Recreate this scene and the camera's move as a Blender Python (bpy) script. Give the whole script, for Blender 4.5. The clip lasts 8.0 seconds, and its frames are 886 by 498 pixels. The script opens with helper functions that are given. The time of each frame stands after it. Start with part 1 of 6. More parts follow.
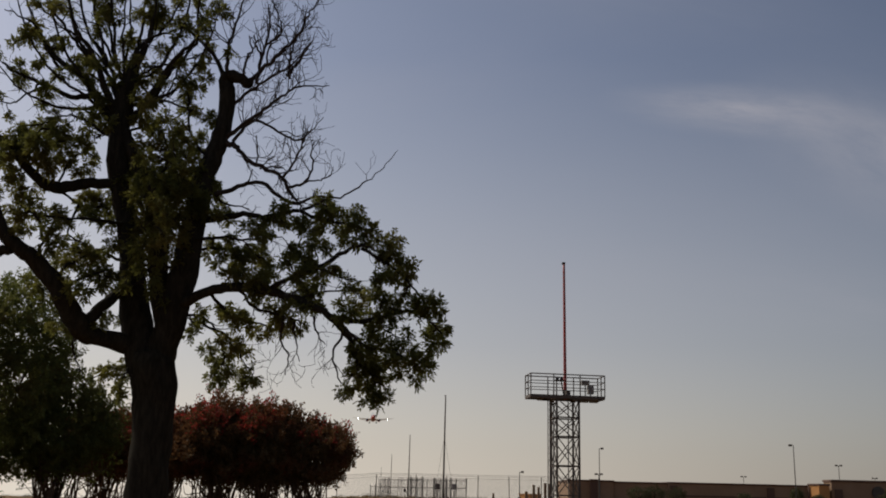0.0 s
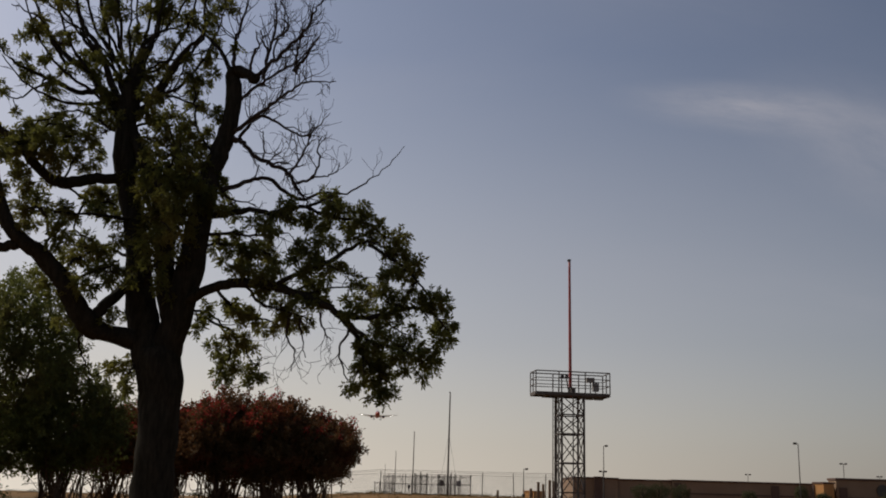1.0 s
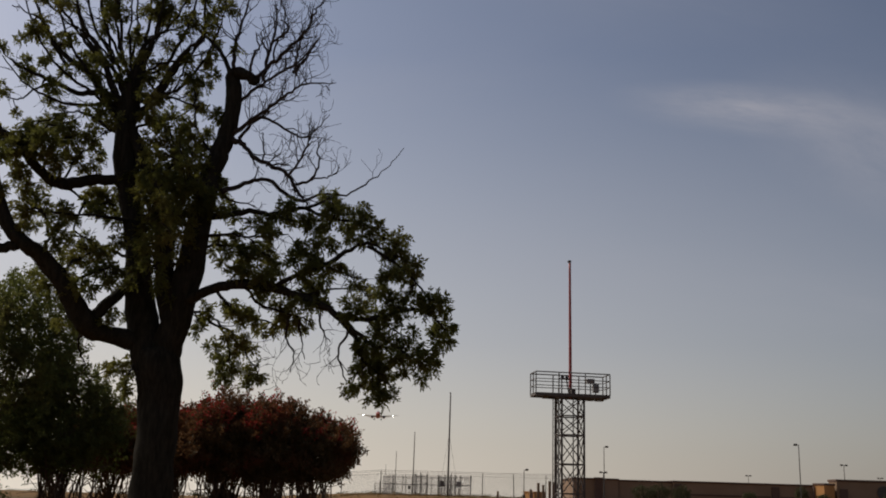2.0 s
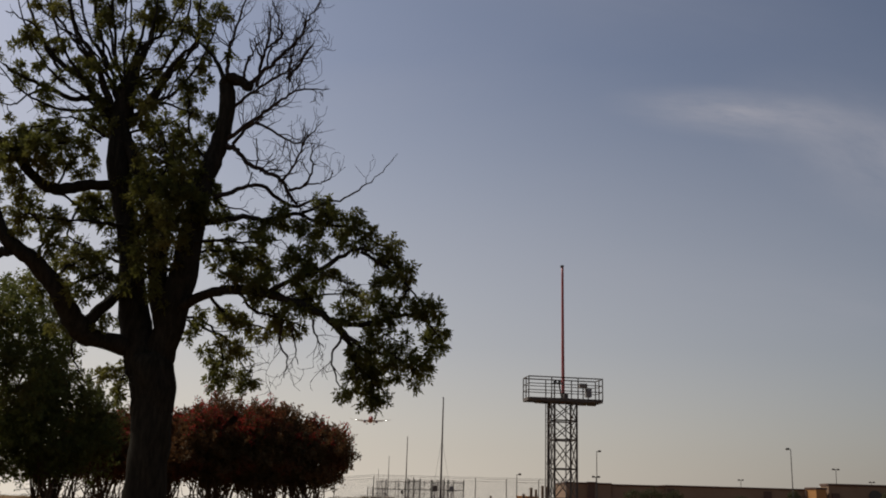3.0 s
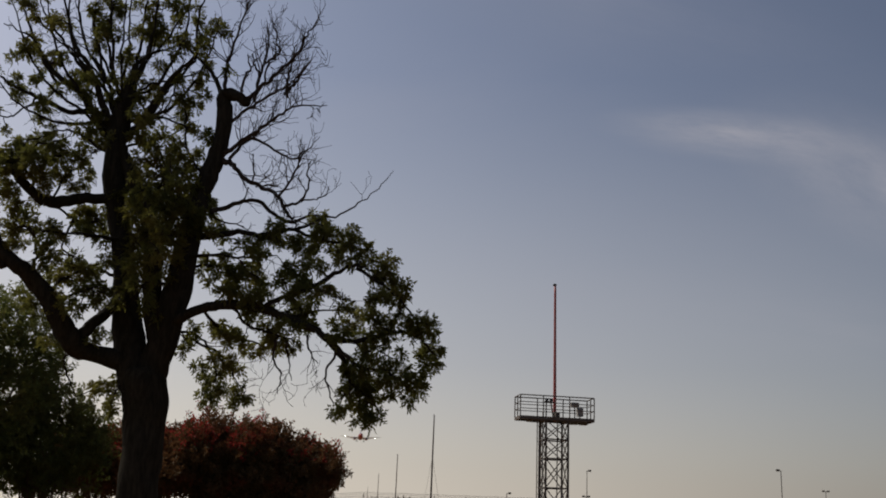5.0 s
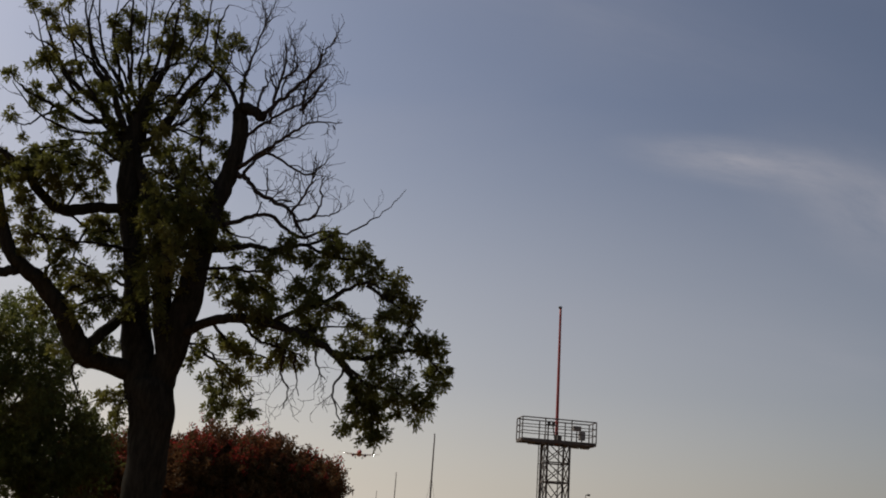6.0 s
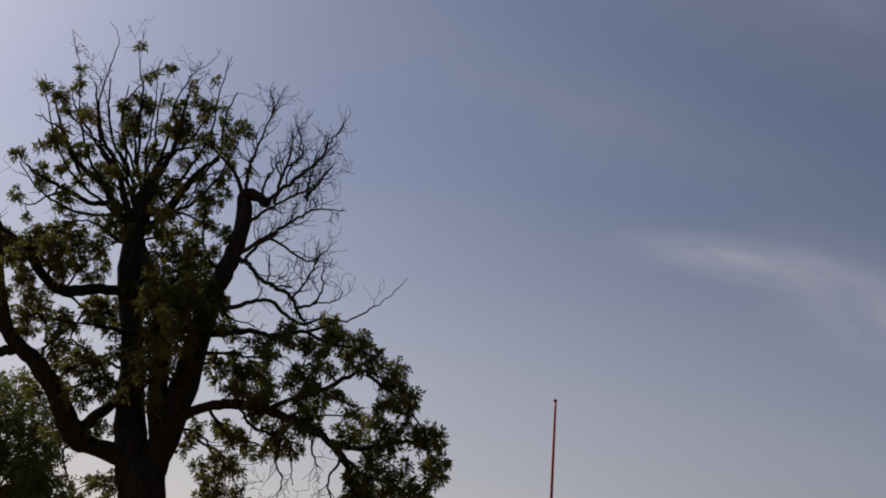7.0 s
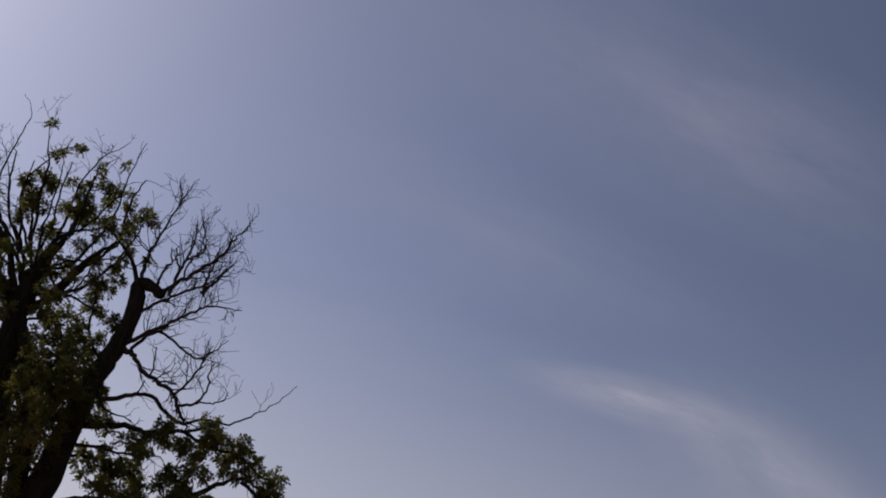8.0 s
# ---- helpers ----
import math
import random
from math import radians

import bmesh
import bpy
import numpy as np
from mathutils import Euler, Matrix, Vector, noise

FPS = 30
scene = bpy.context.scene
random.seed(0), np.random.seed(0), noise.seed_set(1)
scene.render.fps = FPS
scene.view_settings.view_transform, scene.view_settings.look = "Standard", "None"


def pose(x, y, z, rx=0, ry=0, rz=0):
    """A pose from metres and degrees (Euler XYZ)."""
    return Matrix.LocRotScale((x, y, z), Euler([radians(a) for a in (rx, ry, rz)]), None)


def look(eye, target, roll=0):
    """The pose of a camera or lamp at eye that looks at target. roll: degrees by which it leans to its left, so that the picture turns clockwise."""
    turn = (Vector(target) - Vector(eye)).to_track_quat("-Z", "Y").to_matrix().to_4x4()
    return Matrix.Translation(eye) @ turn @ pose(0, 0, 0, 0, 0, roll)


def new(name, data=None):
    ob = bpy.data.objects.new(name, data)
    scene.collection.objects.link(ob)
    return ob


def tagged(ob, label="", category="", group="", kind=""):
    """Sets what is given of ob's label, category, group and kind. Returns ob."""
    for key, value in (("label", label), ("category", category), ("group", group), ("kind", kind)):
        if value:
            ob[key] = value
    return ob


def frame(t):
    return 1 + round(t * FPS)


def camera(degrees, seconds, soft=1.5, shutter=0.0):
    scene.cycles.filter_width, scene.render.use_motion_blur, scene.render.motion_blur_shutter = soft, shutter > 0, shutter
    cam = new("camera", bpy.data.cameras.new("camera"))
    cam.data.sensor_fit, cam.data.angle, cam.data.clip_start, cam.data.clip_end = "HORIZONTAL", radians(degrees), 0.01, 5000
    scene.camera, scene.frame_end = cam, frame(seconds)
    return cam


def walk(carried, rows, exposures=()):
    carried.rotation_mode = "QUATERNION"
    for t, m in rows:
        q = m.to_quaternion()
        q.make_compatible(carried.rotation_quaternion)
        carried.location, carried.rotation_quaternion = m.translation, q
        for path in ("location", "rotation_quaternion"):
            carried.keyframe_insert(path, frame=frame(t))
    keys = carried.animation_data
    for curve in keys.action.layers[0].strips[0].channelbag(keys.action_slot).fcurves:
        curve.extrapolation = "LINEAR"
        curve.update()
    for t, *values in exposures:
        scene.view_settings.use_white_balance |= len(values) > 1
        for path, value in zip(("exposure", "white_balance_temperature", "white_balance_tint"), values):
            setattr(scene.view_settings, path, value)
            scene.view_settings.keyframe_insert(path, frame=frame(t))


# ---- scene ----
cam = camera(48.0, 8.0, soft=1.9)
walk(cam, (
    (0.0, pose(0.000, 0.000, 1.600, 104.06, -1.36, -0.34)),
    (0.5, pose(-0.006, 0.032, 1.624, 104.12, -1.43, -0.04)),
    (1.0, pose(-0.034, 0.046, 1.605, 103.87, -1.60, -0.12)),
    (1.5, pose(-0.004, 0.049, 1.620, 103.80, -1.68, -0.01)),
    (3.0, pose(-0.012, -0.039, 1.628, 104.16, -1.64, -0.50)),
    (3.5, pose(-0.018, -0.009, 1.640, 103.97, -1.42, -0.65)),
    (4.0, pose(-0.061, -0.008, 1.618, 104.62, -1.23, -0.46)),
    (5.3, pose(-0.077, -0.087, 1.632, 105.19, -2.78, -1.24)),
    (5.5, pose(-0.094, -0.107, 1.682, 104.61, -3.59, -0.97)),
    (6.0, pose(-0.174, -0.099, 1.633, 106.25, -3.96, -1.32)),
    (6.5, pose(-0.256, -0.087, 1.602, 108.02, -3.75, -1.81)),
    (6.7, pose(-0.212, -0.062, 1.616, 109.59, -4.70, -1.85)),
    (7.0, pose(-0.308, -0.083, 1.637, 111.44, -5.13, -2.10)),
    (7.5, pose(-0.349, -0.147, 1.624, 114.65, -5.91, -5.04)),
    (8.0, pose(-0.140, 0.010, 1.690, 118.96, -8.26, -9.38)),
), exposures=((0.0, 0.0, 6500, 10), (6.0, 0.0, 6500, 10), (8.0, 0.03, 6230, 18)))

# ---- sky and sun ----
SUN_AZIMUTH, SUN_HEIGHT = -58.0, 42.0     # degrees from +y towards +x; above the horizon


class Nodes:
    """A small helper round a node tree."""

    def __init__(self, tree):
        self.tree = tree
        tree.nodes.clear()

    def add(self, kind, inputs=None):
        node = self.tree.nodes.new(kind)
        self.feed(node, inputs)
        return node

    def feed(self, node, inputs):
        for key, value in (inputs or {}).items():
            if isinstance(value, bpy.types.NodeSocket):
                self.tree.links.new(value, node.inputs[key])
            else:
                node.inputs[key].default_value = value

    def math(self, operation, a, b=0.0, c=0.0):
        node = self.add("ShaderNodeMath", {0: a, 1: b, 2: c})
        node.operation = operation
        return node.outputs[0]

    def mix(self, factor, a, b, blend="MIX"):
        node = self.add("ShaderNodeMix")
        node.data_type, node.blend_type = "RGBA", blend
        self.feed(node, {0: factor, 6: a, 7: b})
        return node.outputs[2]

    def ramp(self, value, *stops, ease="LINEAR"):
        node = self.add("ShaderNodeValToRGB", {0: value})
        node.color_ramp.interpolation = ease
        while len(node.color_ramp.elements) < len(stops):
            node.color_ramp.elements.new(0.5)
        for element, (place, colour) in zip(node.color_ramp.elements, stops):
            element.position = place
            element.color = (*colour, 1) if len(colour) == 3 else colour
        return node.outputs[0]

    def noise(self, vector, scale, detail=4.0, rough=0.55):
        return self.add("ShaderNodeTexNoise", {"Vector": vector, "Scale": scale, "Detail": detail, "Roughness": rough}).outputs["Fac"]


world = bpy.data.worlds.new("sky")
scene.world = world
world.use_nodes = True
w = Nodes(world.node_tree)
sky = w.add("ShaderNodeTexSky")
sky.sky_type, sky.sun_disc = "NISHITA", False
sky.sun_elevation, sky.sun_rotation = radians(SUN_HEIGHT), radians(SUN_AZIMUTH)
sky.air_density, sky.dust_density, sky.ozone_density = 1.0, 2.5, 1.5
place = w.add("ShaderNodeTexCoord").outputs["Generated"]
xyz = w.add("ShaderNodeSeparateXYZ", {0: place})
ahead = w.math("MAXIMUM", xyz.outputs[1], 0.05)
across, upward = w.math("DIVIDE", xyz.outputs[0], ahead), w.math("DIVIDE", xyz.outputs[2], ahead)
soft_sky = w.add("ShaderNodeHueSaturation", {"Saturation": 0.75, "Value": 1.0, "Color": sky.outputs[0]}).outputs[0]
# warm haze that thickens towards the horizon
height_haze = w.ramp(xyz.outputs[2], (0.0, (0.95, 0.95, 0.95)), (0.05, (0.72, 0.72, 0.72)), (0.15, (0.40, 0.40, 0.40)), (0.42, (0, 0, 0)))
# the haze is thicker towards the sun
sunward = w.math("ADD", w.math("MULTIPLY", xyz.outputs[0], math.sin(radians(SUN_AZIMUTH))), w.math("MULTIPLY", xyz.outputs[1], math.cos(radians(SUN_AZIMUTH))))
sideways = w.add("ShaderNodeMapRange", {"Value": sunward, "From Min": -0.1, "From Max": 0.8, "To Min": 0.14, "To Max": 1.0}).outputs[0]
haze = w.math("MULTIPLY", height_haze, sideways)
tinted = w.mix(1.0, soft_sky, (0.985, 1.0, 1.09, 1), "MULTIPLY")
# the sky dims away from the sun
falloff = w.add("ShaderNodeMapRange", {"Value": sunward, "From Min": -0.3, "From Max": 0.7, "To Min": 0.79, "To Max": 1.03}).outputs[0]
tinted = w.mix(1.0, tinted, w.add("ShaderNodeCombineXYZ", {0: falloff, 1: falloff, 2: falloff}).outputs[0], "MULTIPLY")
hazed = w.mix(haze, tinted, (11.7, 10.5, 8.95, 1))
# thin streaks of high cloud
flat = w.add("ShaderNodeCombineXYZ", {0: across, 1: upward, 2: 0.0}).outputs[0]


def streak(u, v, tilt, length, width, strength, seed):
    turned = w.add("ShaderNodeMapping", {0: flat})
    turned.vector_type = "TEXTURE"
    turned.inputs["Location"].default_value = (u, v, 0)
    turned.inputs["Rotation"].default_value = (0, 0, radians(tilt))
    turned.inputs["Scale"].default_value = (length, width, 1)
    gradient = w.add("ShaderNodeTexGradient", {0: turned.outputs[0]})
    gradient.gradient_type = "SPHERICAL"
    spot = gradient.outputs[1]
    shifted = w.add("ShaderNodeMapping", {0: turned.outputs[0]})
    shifted.inputs["Location"].default_value = (seed, seed * 1.7, seed)
    grain = w.noise(shifted.outputs[0], 2.2, 7.0, 0.66)
    body = w.math("MULTIPLY", w.math("POWER", spot, 1.3), w.math("MULTIPLY_ADD", grain, 1.6, -0.15))
    return w.math("MULTIPLY", w.math("MAXIMUM", body, 0.0), strength)


clouds = streak(0.320, 0.412, -3, 0.165, 0.036, 0.85, 1.0)
for more in (streak(0.47, 0.365, -22, 0.20, 0.09, 0.6, 4.0), streak(0.40, 0.82, -16, 0.50, 0.20, 0.34, 7.0),
             streak(0.60, 0.30, -30, 0.20, 0.06, 0.4, 9.0), streak(-0.05, 0.43, 10, 0.35, 0.12, 0.15, 12.0), streak(0.12, 0.22, 4, 0.5, 0.16, 0.16, 15.0), streak(0.15, 0.58, -14, 0.4, 0.10, 0.18, 18.0), streak(0.42, 0.20, -6, 0.3, 0.06, 0.2, 23.0)):
    clouds = w.math("ADD", clouds, more)
clouded = w.mix(w.math("MINIMUM", clouds, 0.75), hazed, (5.6, 5.5, 6.1, 1))
background = w.add("ShaderNodeBackground", {"Color": clouded, "Strength": 0.066})
w.add("ShaderNodeOutputWorld", {0: background.outputs[0]})

sun_data = bpy.data.lights.new("sun", "SUN")
sun_data.energy, sun_data.angle, sun_data.color = 2.4, radians(0.6), (1.0, 0.90, 0.76)
sun = new("sun", sun_data)
sun_way = Vector((math.sin(radians(SUN_AZIMUTH)) * math.cos(radians(SUN_HEIGHT)), math.cos(radians(SUN_AZIMUTH)) * math.cos(radians(SUN_HEIGHT)), math.sin(radians(SUN_HEIGHT))))
sun.matrix_world = look(sun_way * 60, (0, 0, 0))


# ---- materials ----
def material(name, rough=0.7, metal=0.0, gloss=0.4):
    mat = bpy.data.materials.new(name)
    mat.use_nodes = True
    n = Nodes(mat.node_tree)
    surface = n.add("ShaderNodeBsdfPrincipled", {"Roughness": rough, "Metallic": metal, "Specular IOR Level": gloss})
    out = n.add("ShaderNodeOutputMaterial", {0: surface.outputs[0]})
    return mat, n, surface, out


def varied(name, dark, light, scale, rough=0.75, metal=0.0, bump=0.3, fine=12.0, gloss=0.4, stain=None):
    """Two scales of mottling between two colours, with relief."""
    mat, n, surface, out = material(name, rough, metal, gloss)
    where = n.add("ShaderNodeTexCoord").outputs["Object"]
    broad, small = n.noise(where, scale, 4.0), n.noise(where, scale * fine, 6.0, 0.65)
    blend = n.math("ADD", n.math("MULTIPLY", broad, 0.6), n.math("MULTIPLY", small, 0.4))
    colour = n.ramp(blend, (0.3, dark), (0.7, light))
    if stain:
        colour = n.mix(n.ramp(n.noise(where, scale * 0.4, 5.0), (0.5, (0, 0, 0)), (0.7, (0.8, 0.8, 0.8))), colour, (*stain, 1))
    n.feed(surface, {"Base Color": colour, "Roughness": n.math("MULTIPLY_ADD", small, 0.25, rough - 0.12)})
    relief = n.add("ShaderNodeBump", {"Strength": bump, "Distance": 0.02, "Height": small})
    n.feed(surface, {"Normal": relief.outputs[0]})
    return mat


def foliage(name, dark, light, odd, odd_share, through_colour, thin=0.35, patch=0.6):
    """Leaves: each its own shade, patches of another tint, some light passing through."""
    mat, n, surface, out = material(name, 0.7, 0.0, 0.15)
    each = n.add("ShaderNodeNewGeometry").outputs["Random Per Island"]
    where = n.add("ShaderNodeTexCoord").outputs["Object"]
    shade = n.ramp(each, (0.0, dark), (1.0, light))
    patches = n.ramp(n.noise(where, patch, 3.0), (0.62 - odd_share, (0, 0, 0)), (0.72 - odd_share * 0.6, (1, 1, 1)))
    colour = n.mix(n.math("MULTIPLY", patches, n.math("MULTIPLY_ADD", each, 0.5, 0.5)), shade, (*odd, 1))
    n.feed(surface, {"Base Color": colour})
    glow = n.add("ShaderNodeBsdfTranslucent", {"Color": n.mix(0.6, colour, (*through_colour, 1))})
    both = n.add("ShaderNodeMixShader", {0: thin, 1: surface.outputs[0], 2: glow.outputs[0]})
    n.feed(out, {0: both.outputs[0]})
    return mat


def bark_material(name, dark, light, scale):
    mat, n, surface, out = material(name, 0.95, 0.0, 0.03)
    where = n.add("ShaderNodeTexCoord").outputs["Object"]
    tall = n.add("ShaderNodeMapping", {0: where})
    tall.inputs["Scale"].default_value = (1, 1, 0.22)
    ridges = n.noise(tall.outputs[0], scale, 6.0, 0.7)
    n.feed(surface, {"Base Color": n.mix(n.math("MULTIPLY", n.noise(where, 1.3, 3.0), 0.5), n.ramp(ridges, (0.35, dark), (0.65, light)), (*dark, 1))})
    n.feed(surface, {"Normal": n.add("ShaderNodeBump", {"Strength": 0.9, "Distance": 0.03, "Height": ridges}).outputs[0]})
    return mat


def lamp_glow(name, colour, power):
    mat, n, surface, out = material(name)
    n.feed(surface, {"Base Color": (*colour, 1), "Emission Color": (*colour, 1), "Emission Strength": power})
    return mat


BARK = bark_material("furrowed_bark", (0.018, 0.0165, 0.0125), (0.048, 0.043, 0.033), 14.0)
TWIG = bark_material("twig_bark", (0.025, 0.02, 0.016), (0.07, 0.056, 0.045), 30.0)
DEAD = bark_material("dead_wood", (0.028, 0.022, 0.019), (0.085, 0.07, 0.06), 22.0)
SMOOTH_BARK = bark_material("smooth_bark", (0.09, 0.062, 0.045), (0.20, 0.145, 0.105), 9.0)
LEAF = foliage("broad_leaf", (0.042, 0.052, 0.0165), (0.104, 0.116, 0.034), (0.15, 0.12, 0.034), 0.14, (0.27, 0.27, 0.06), 0.40)
HEDGE_LEAF = foliage("small_leaf", (0.056, 0.072, 0.023), (0.125, 0.145, 0.046), (0.13, 0.095, 0.04), 0.15, (0.22, 0.24, 0.06), 0.42)
RUSSET_LEAF = foliage("russet_leaf", (0.058, 0.052, 0.024), (0.130, 0.092, 0.042), (0.19, 0.06, 0.034), 0.10, (0.25, 0.095, 0.04), 0.30, 0.9)
BLOSSOM = foliage("red_blossom", (0.22, 0.030, 0.024), (0.42, 0.055, 0.045), (0.16, 0.05, 0.025), 0.10, (0.45, 0.06, 0.045), 0.35, 1.0)
GRASS = varied("dry_grass", (0.125, 0.062, 0.02), (0.26, 0.145, 0.052), 0.09, 0.95, 0, 0.8, 60.0, 0.1, (0.075, 0.075, 0.03))
STEEL = varied("weathered_galvanised_steel", (0.13, 0.125, 0.12), (0.26, 0.25, 0.235), 1.2, 0.6, 0.5, 0.1)
RUST_STEEL = varied("brown_painted_steel", (0.072, 0.060, 0.052), (0.145, 0.123, 0.107), 1.6, 0.65, 0.3, 0.1)
RED_PAINT = varied("faded_red_paint", (0.30, 0.045, 0.04), (0.44, 0.08, 0.065), 0.9, 0.55, 0, 0.1)
GREY_BOX = varied("grey_enamel", (0.20, 0.195, 0.185), (0.30, 0.29, 0.275), 2.0, 0.5, 0, 0.05)
WOOD_POST = varied("weathered_timber", (0.12, 0.08, 0.05), (0.26, 0.18, 0.11), 3.0, 0.85, 0, 0.4)
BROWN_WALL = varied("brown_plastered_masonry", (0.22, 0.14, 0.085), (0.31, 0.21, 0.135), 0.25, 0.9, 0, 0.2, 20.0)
DARK_BAND = varied("dark_brown_coping", (0.085, 0.048, 0.034), (0.135, 0.08, 0.056), 0.5, 0.8, 0, 0.1)
TAN_WALL = varied("tan_plastered_masonry", (0.46, 0.215, 0.07), (0.58, 0.30, 0.11), 0.3, 0.9, 0, 0.15, 16.0)
LAMP_BODY = varied("dark_bronze_metal", (0.05, 0.045, 0.04), (0.10, 0.09, 0.08), 3.0, 0.5, 0.4, 0.05)
STRAW = foliage("dry_straw", (0.12, 0.075, 0.03), (0.26, 0.17, 0.075), (0.11, 0.11, 0.04), 0.12, (0.3, 0.2, 0.08), 0.25, 0.2)
FAR_LEAF = foliage("far_leaf", (0.06, 0.062, 0.030), (0.11, 0.105, 0.052), (0.12, 0.10, 0.05), 0.1, (0.1, 0.11, 0.04), 0.2, 0.05)


# ---- mesh helpers ----
def mesh_object(name, verts, faces, mats, parent=None, smooth=False, label="", kind="", category="", index=None):
    data = bpy.data.meshes.new(name)
    data.from_pydata([tuple(v) for v in verts], [], faces)
    for m in mats if isinstance(mats, (list, tuple)) else (mats,):
        data.materials.append(m)
    if index is not None:
        data.polygons.foreach_set("material_index", index)
    if smooth:
        data.polygons.foreach_set("use_smooth", [True] * len(data.polygons))
    ob = new(name, data)
    if parent:
        ob.parent = parent
    return tagged(ob, label, category, "", kind)


def part(name, bm, mat, parent, label="", smooth=False):
    """Links a bmesh as one mesh object under a thing or under a part."""
    data = bpy.data.meshes.new(name)
    bmesh.ops.recalc_face_normals(bm, faces=bm.faces)
    bm.to_mesh(data)
    bm.free()
    data.materials.append(mat)
    if smooth:
        data.polygons.foreach_set("use_smooth", [True] * len(data.polygons))
    ob = new(name, data)
    ob.parent = parent
    return tagged(ob, label)


def share(ob, m, parent=None):
    """Another object on the same mesh."""
    twin = new(ob.name.split(".")[0], ob.data)
    twin.parent = parent or ob.parent
    twin.matrix_basis = m
    return twin


def thing(name, m, label, category, group=""):
    ob = new(name)
    ob.empty_display_size = 0.2
    ob.matrix_basis = m
    return tagged(ob, label, category, group)


def glide(points, per=5):
    """Catmull-Rom through points of (x, y, z, radius)."""
    p = np.array(points, float)
    q = np.vstack([2 * p[0] - p[1], p, 2 * p[-1] - p[-2]])
    rows = []
    for i in range(len(p) - 1):
        a, b, c, d = q[i:i + 4]
        for s in np.arange(per) / per:
            rows.append(0.5 * (2 * b + (c - a) * s + (2 * a - 5 * b + 4 * c - d) * s * s + (3 * b - a - 3 * c + d) * s ** 3))
    rows.append(p[-1])
    rows = np.array(rows)
    rows[:, 3] = np.maximum(rows[:, 3], 0.003)
    return rows


def tube(rows, sides, verts, faces, lumps=0.0, rng=None):
    """A tapered tube along rows of (x, y, z, radius), added to verts and faces."""
    start, n = len(verts), len(rows)
    ways = np.gradient(rows[:, :3], axis=0)
    ways /= np.maximum(np.linalg.norm(ways, axis=1, keepdims=True), 1e-9)
    side = np.cross(ways[0], (0.3, 0.9, 0.2))
    for i in range(n):
        side = side - ways[i] * side.dot(ways[i])
        side /= max(np.linalg.norm(side), 1e-9)
        other = np.cross(ways[i], side)
        for k in range(sides):
            a = 2 * math.pi * k / sides
            r = rows[i, 3]
            if lumps:
                p = rows[i, :3]
                r *= 1 + lumps * noise.noise((p[0] * 3 + math.cos(a) * 1.5, p[1] * 3 + math.sin(a) * 1.5, p[2] * 2.2)) 
            verts.append(rows[i, :3] + r * (math.cos(a) * side + math.sin(a) * other))
    for i in range(n - 1):
        for k in range(sides):
            a, b = start + i * sides + k, start + i * sides + (k + 1) % sides
            faces.append((a, b, b + sides, a + sides))
    faces.append(tuple(range(start + (n - 1) * sides, start + n * sides)))
    faces.append(tuple(reversed(range(start, start + sides))))


def leaf(store, at, way, up, length, width):
    """Notes a leaf; leaf_mesh() makes them."""
    store.append(np.array(((at[0], at[1], at[2], way[0], way[1], way[2], up[0], up[1], up[2], length, width),)))


def leaf_mesh(name, store, mat, parent=None, **tags):
    """Folded pointed leaves of four triangles each, all in one mesh."""
    rows = np.vstack(store)
    at, way, up, length, width = rows[:, 0:3], rows[:, 3:6], rows[:, 6:9], rows[:, 9:10], rows[:, 10:11]
    side = np.cross(way, up)
    side /= np.maximum(np.linalg.norm(side, axis=1, keepdims=True), 1e-6)
    mid, drop = at + way * length * 0.45, np.cross(side, way) * width * 0.35
    verts = np.stack((at, mid + side * width * 0.5 + drop, at + way * length, mid - side * width * 0.5 + drop, mid), 1).reshape(-1, 3)
    first = (np.arange(len(rows)) * 5)[:, None, None]
    faces = (first + np.array(((0, 1, 4), (1, 2, 4), (2, 3, 4), (3, 0, 4)))[None]).reshape(-1, 3)
    return mesh_object(name, verts.tolist(), faces.tolist(), mat, parent, **tags)


def unit(v):
    x, y, z = v
    s = 1 / max(math.sqrt(x * x + y * y + z * z), 1e-9)
    return np.array((x * s, y * s, z * s))


def box(bm, size, m=Matrix(), bevel=0.0):
    made = bmesh.ops.create_cube(bm, size=1.0, matrix=m @ Matrix.Diagonal((*size, 1)))
    if bevel:
        edges = list({e for v in made["verts"] for e in v.link_edges})
        bmesh.ops.bevel(bm, geom=edges, offset=bevel, segments=1, affect="EDGES")


def bar(bm, a, b, radius, sides=6):
    """A round bar from a to b."""
    a, b = Vector(a), Vector(b)
    turn = (b - a).to_track_quat("Z", "Y").to_matrix().to_4x4()
    bmesh.ops.create_cone(bm, cap_ends=True, segments=sides, radius1=radius, radius2=radius, depth=(b - a).length,
                          matrix=Matrix.Translation((a + b) / 2) @ turn)


def angle_iron(bm, a, b, width):
    """A square steel member from a to b."""
    a, b = Vector(a), Vector(b)
    turn = (b - a).to_track_quat("Z", "Y").to_matrix().to_4x4()
    box(bm, (width, width, (b - a).length), Matrix.Translation((a + b) / 2) @ turn)


# ---- ground ----
def smooth_step(a, b, v):
    s = min(max((v - a) / (b - a), 0.0), 1.0)
    return s * s * (3 - 2 * s)


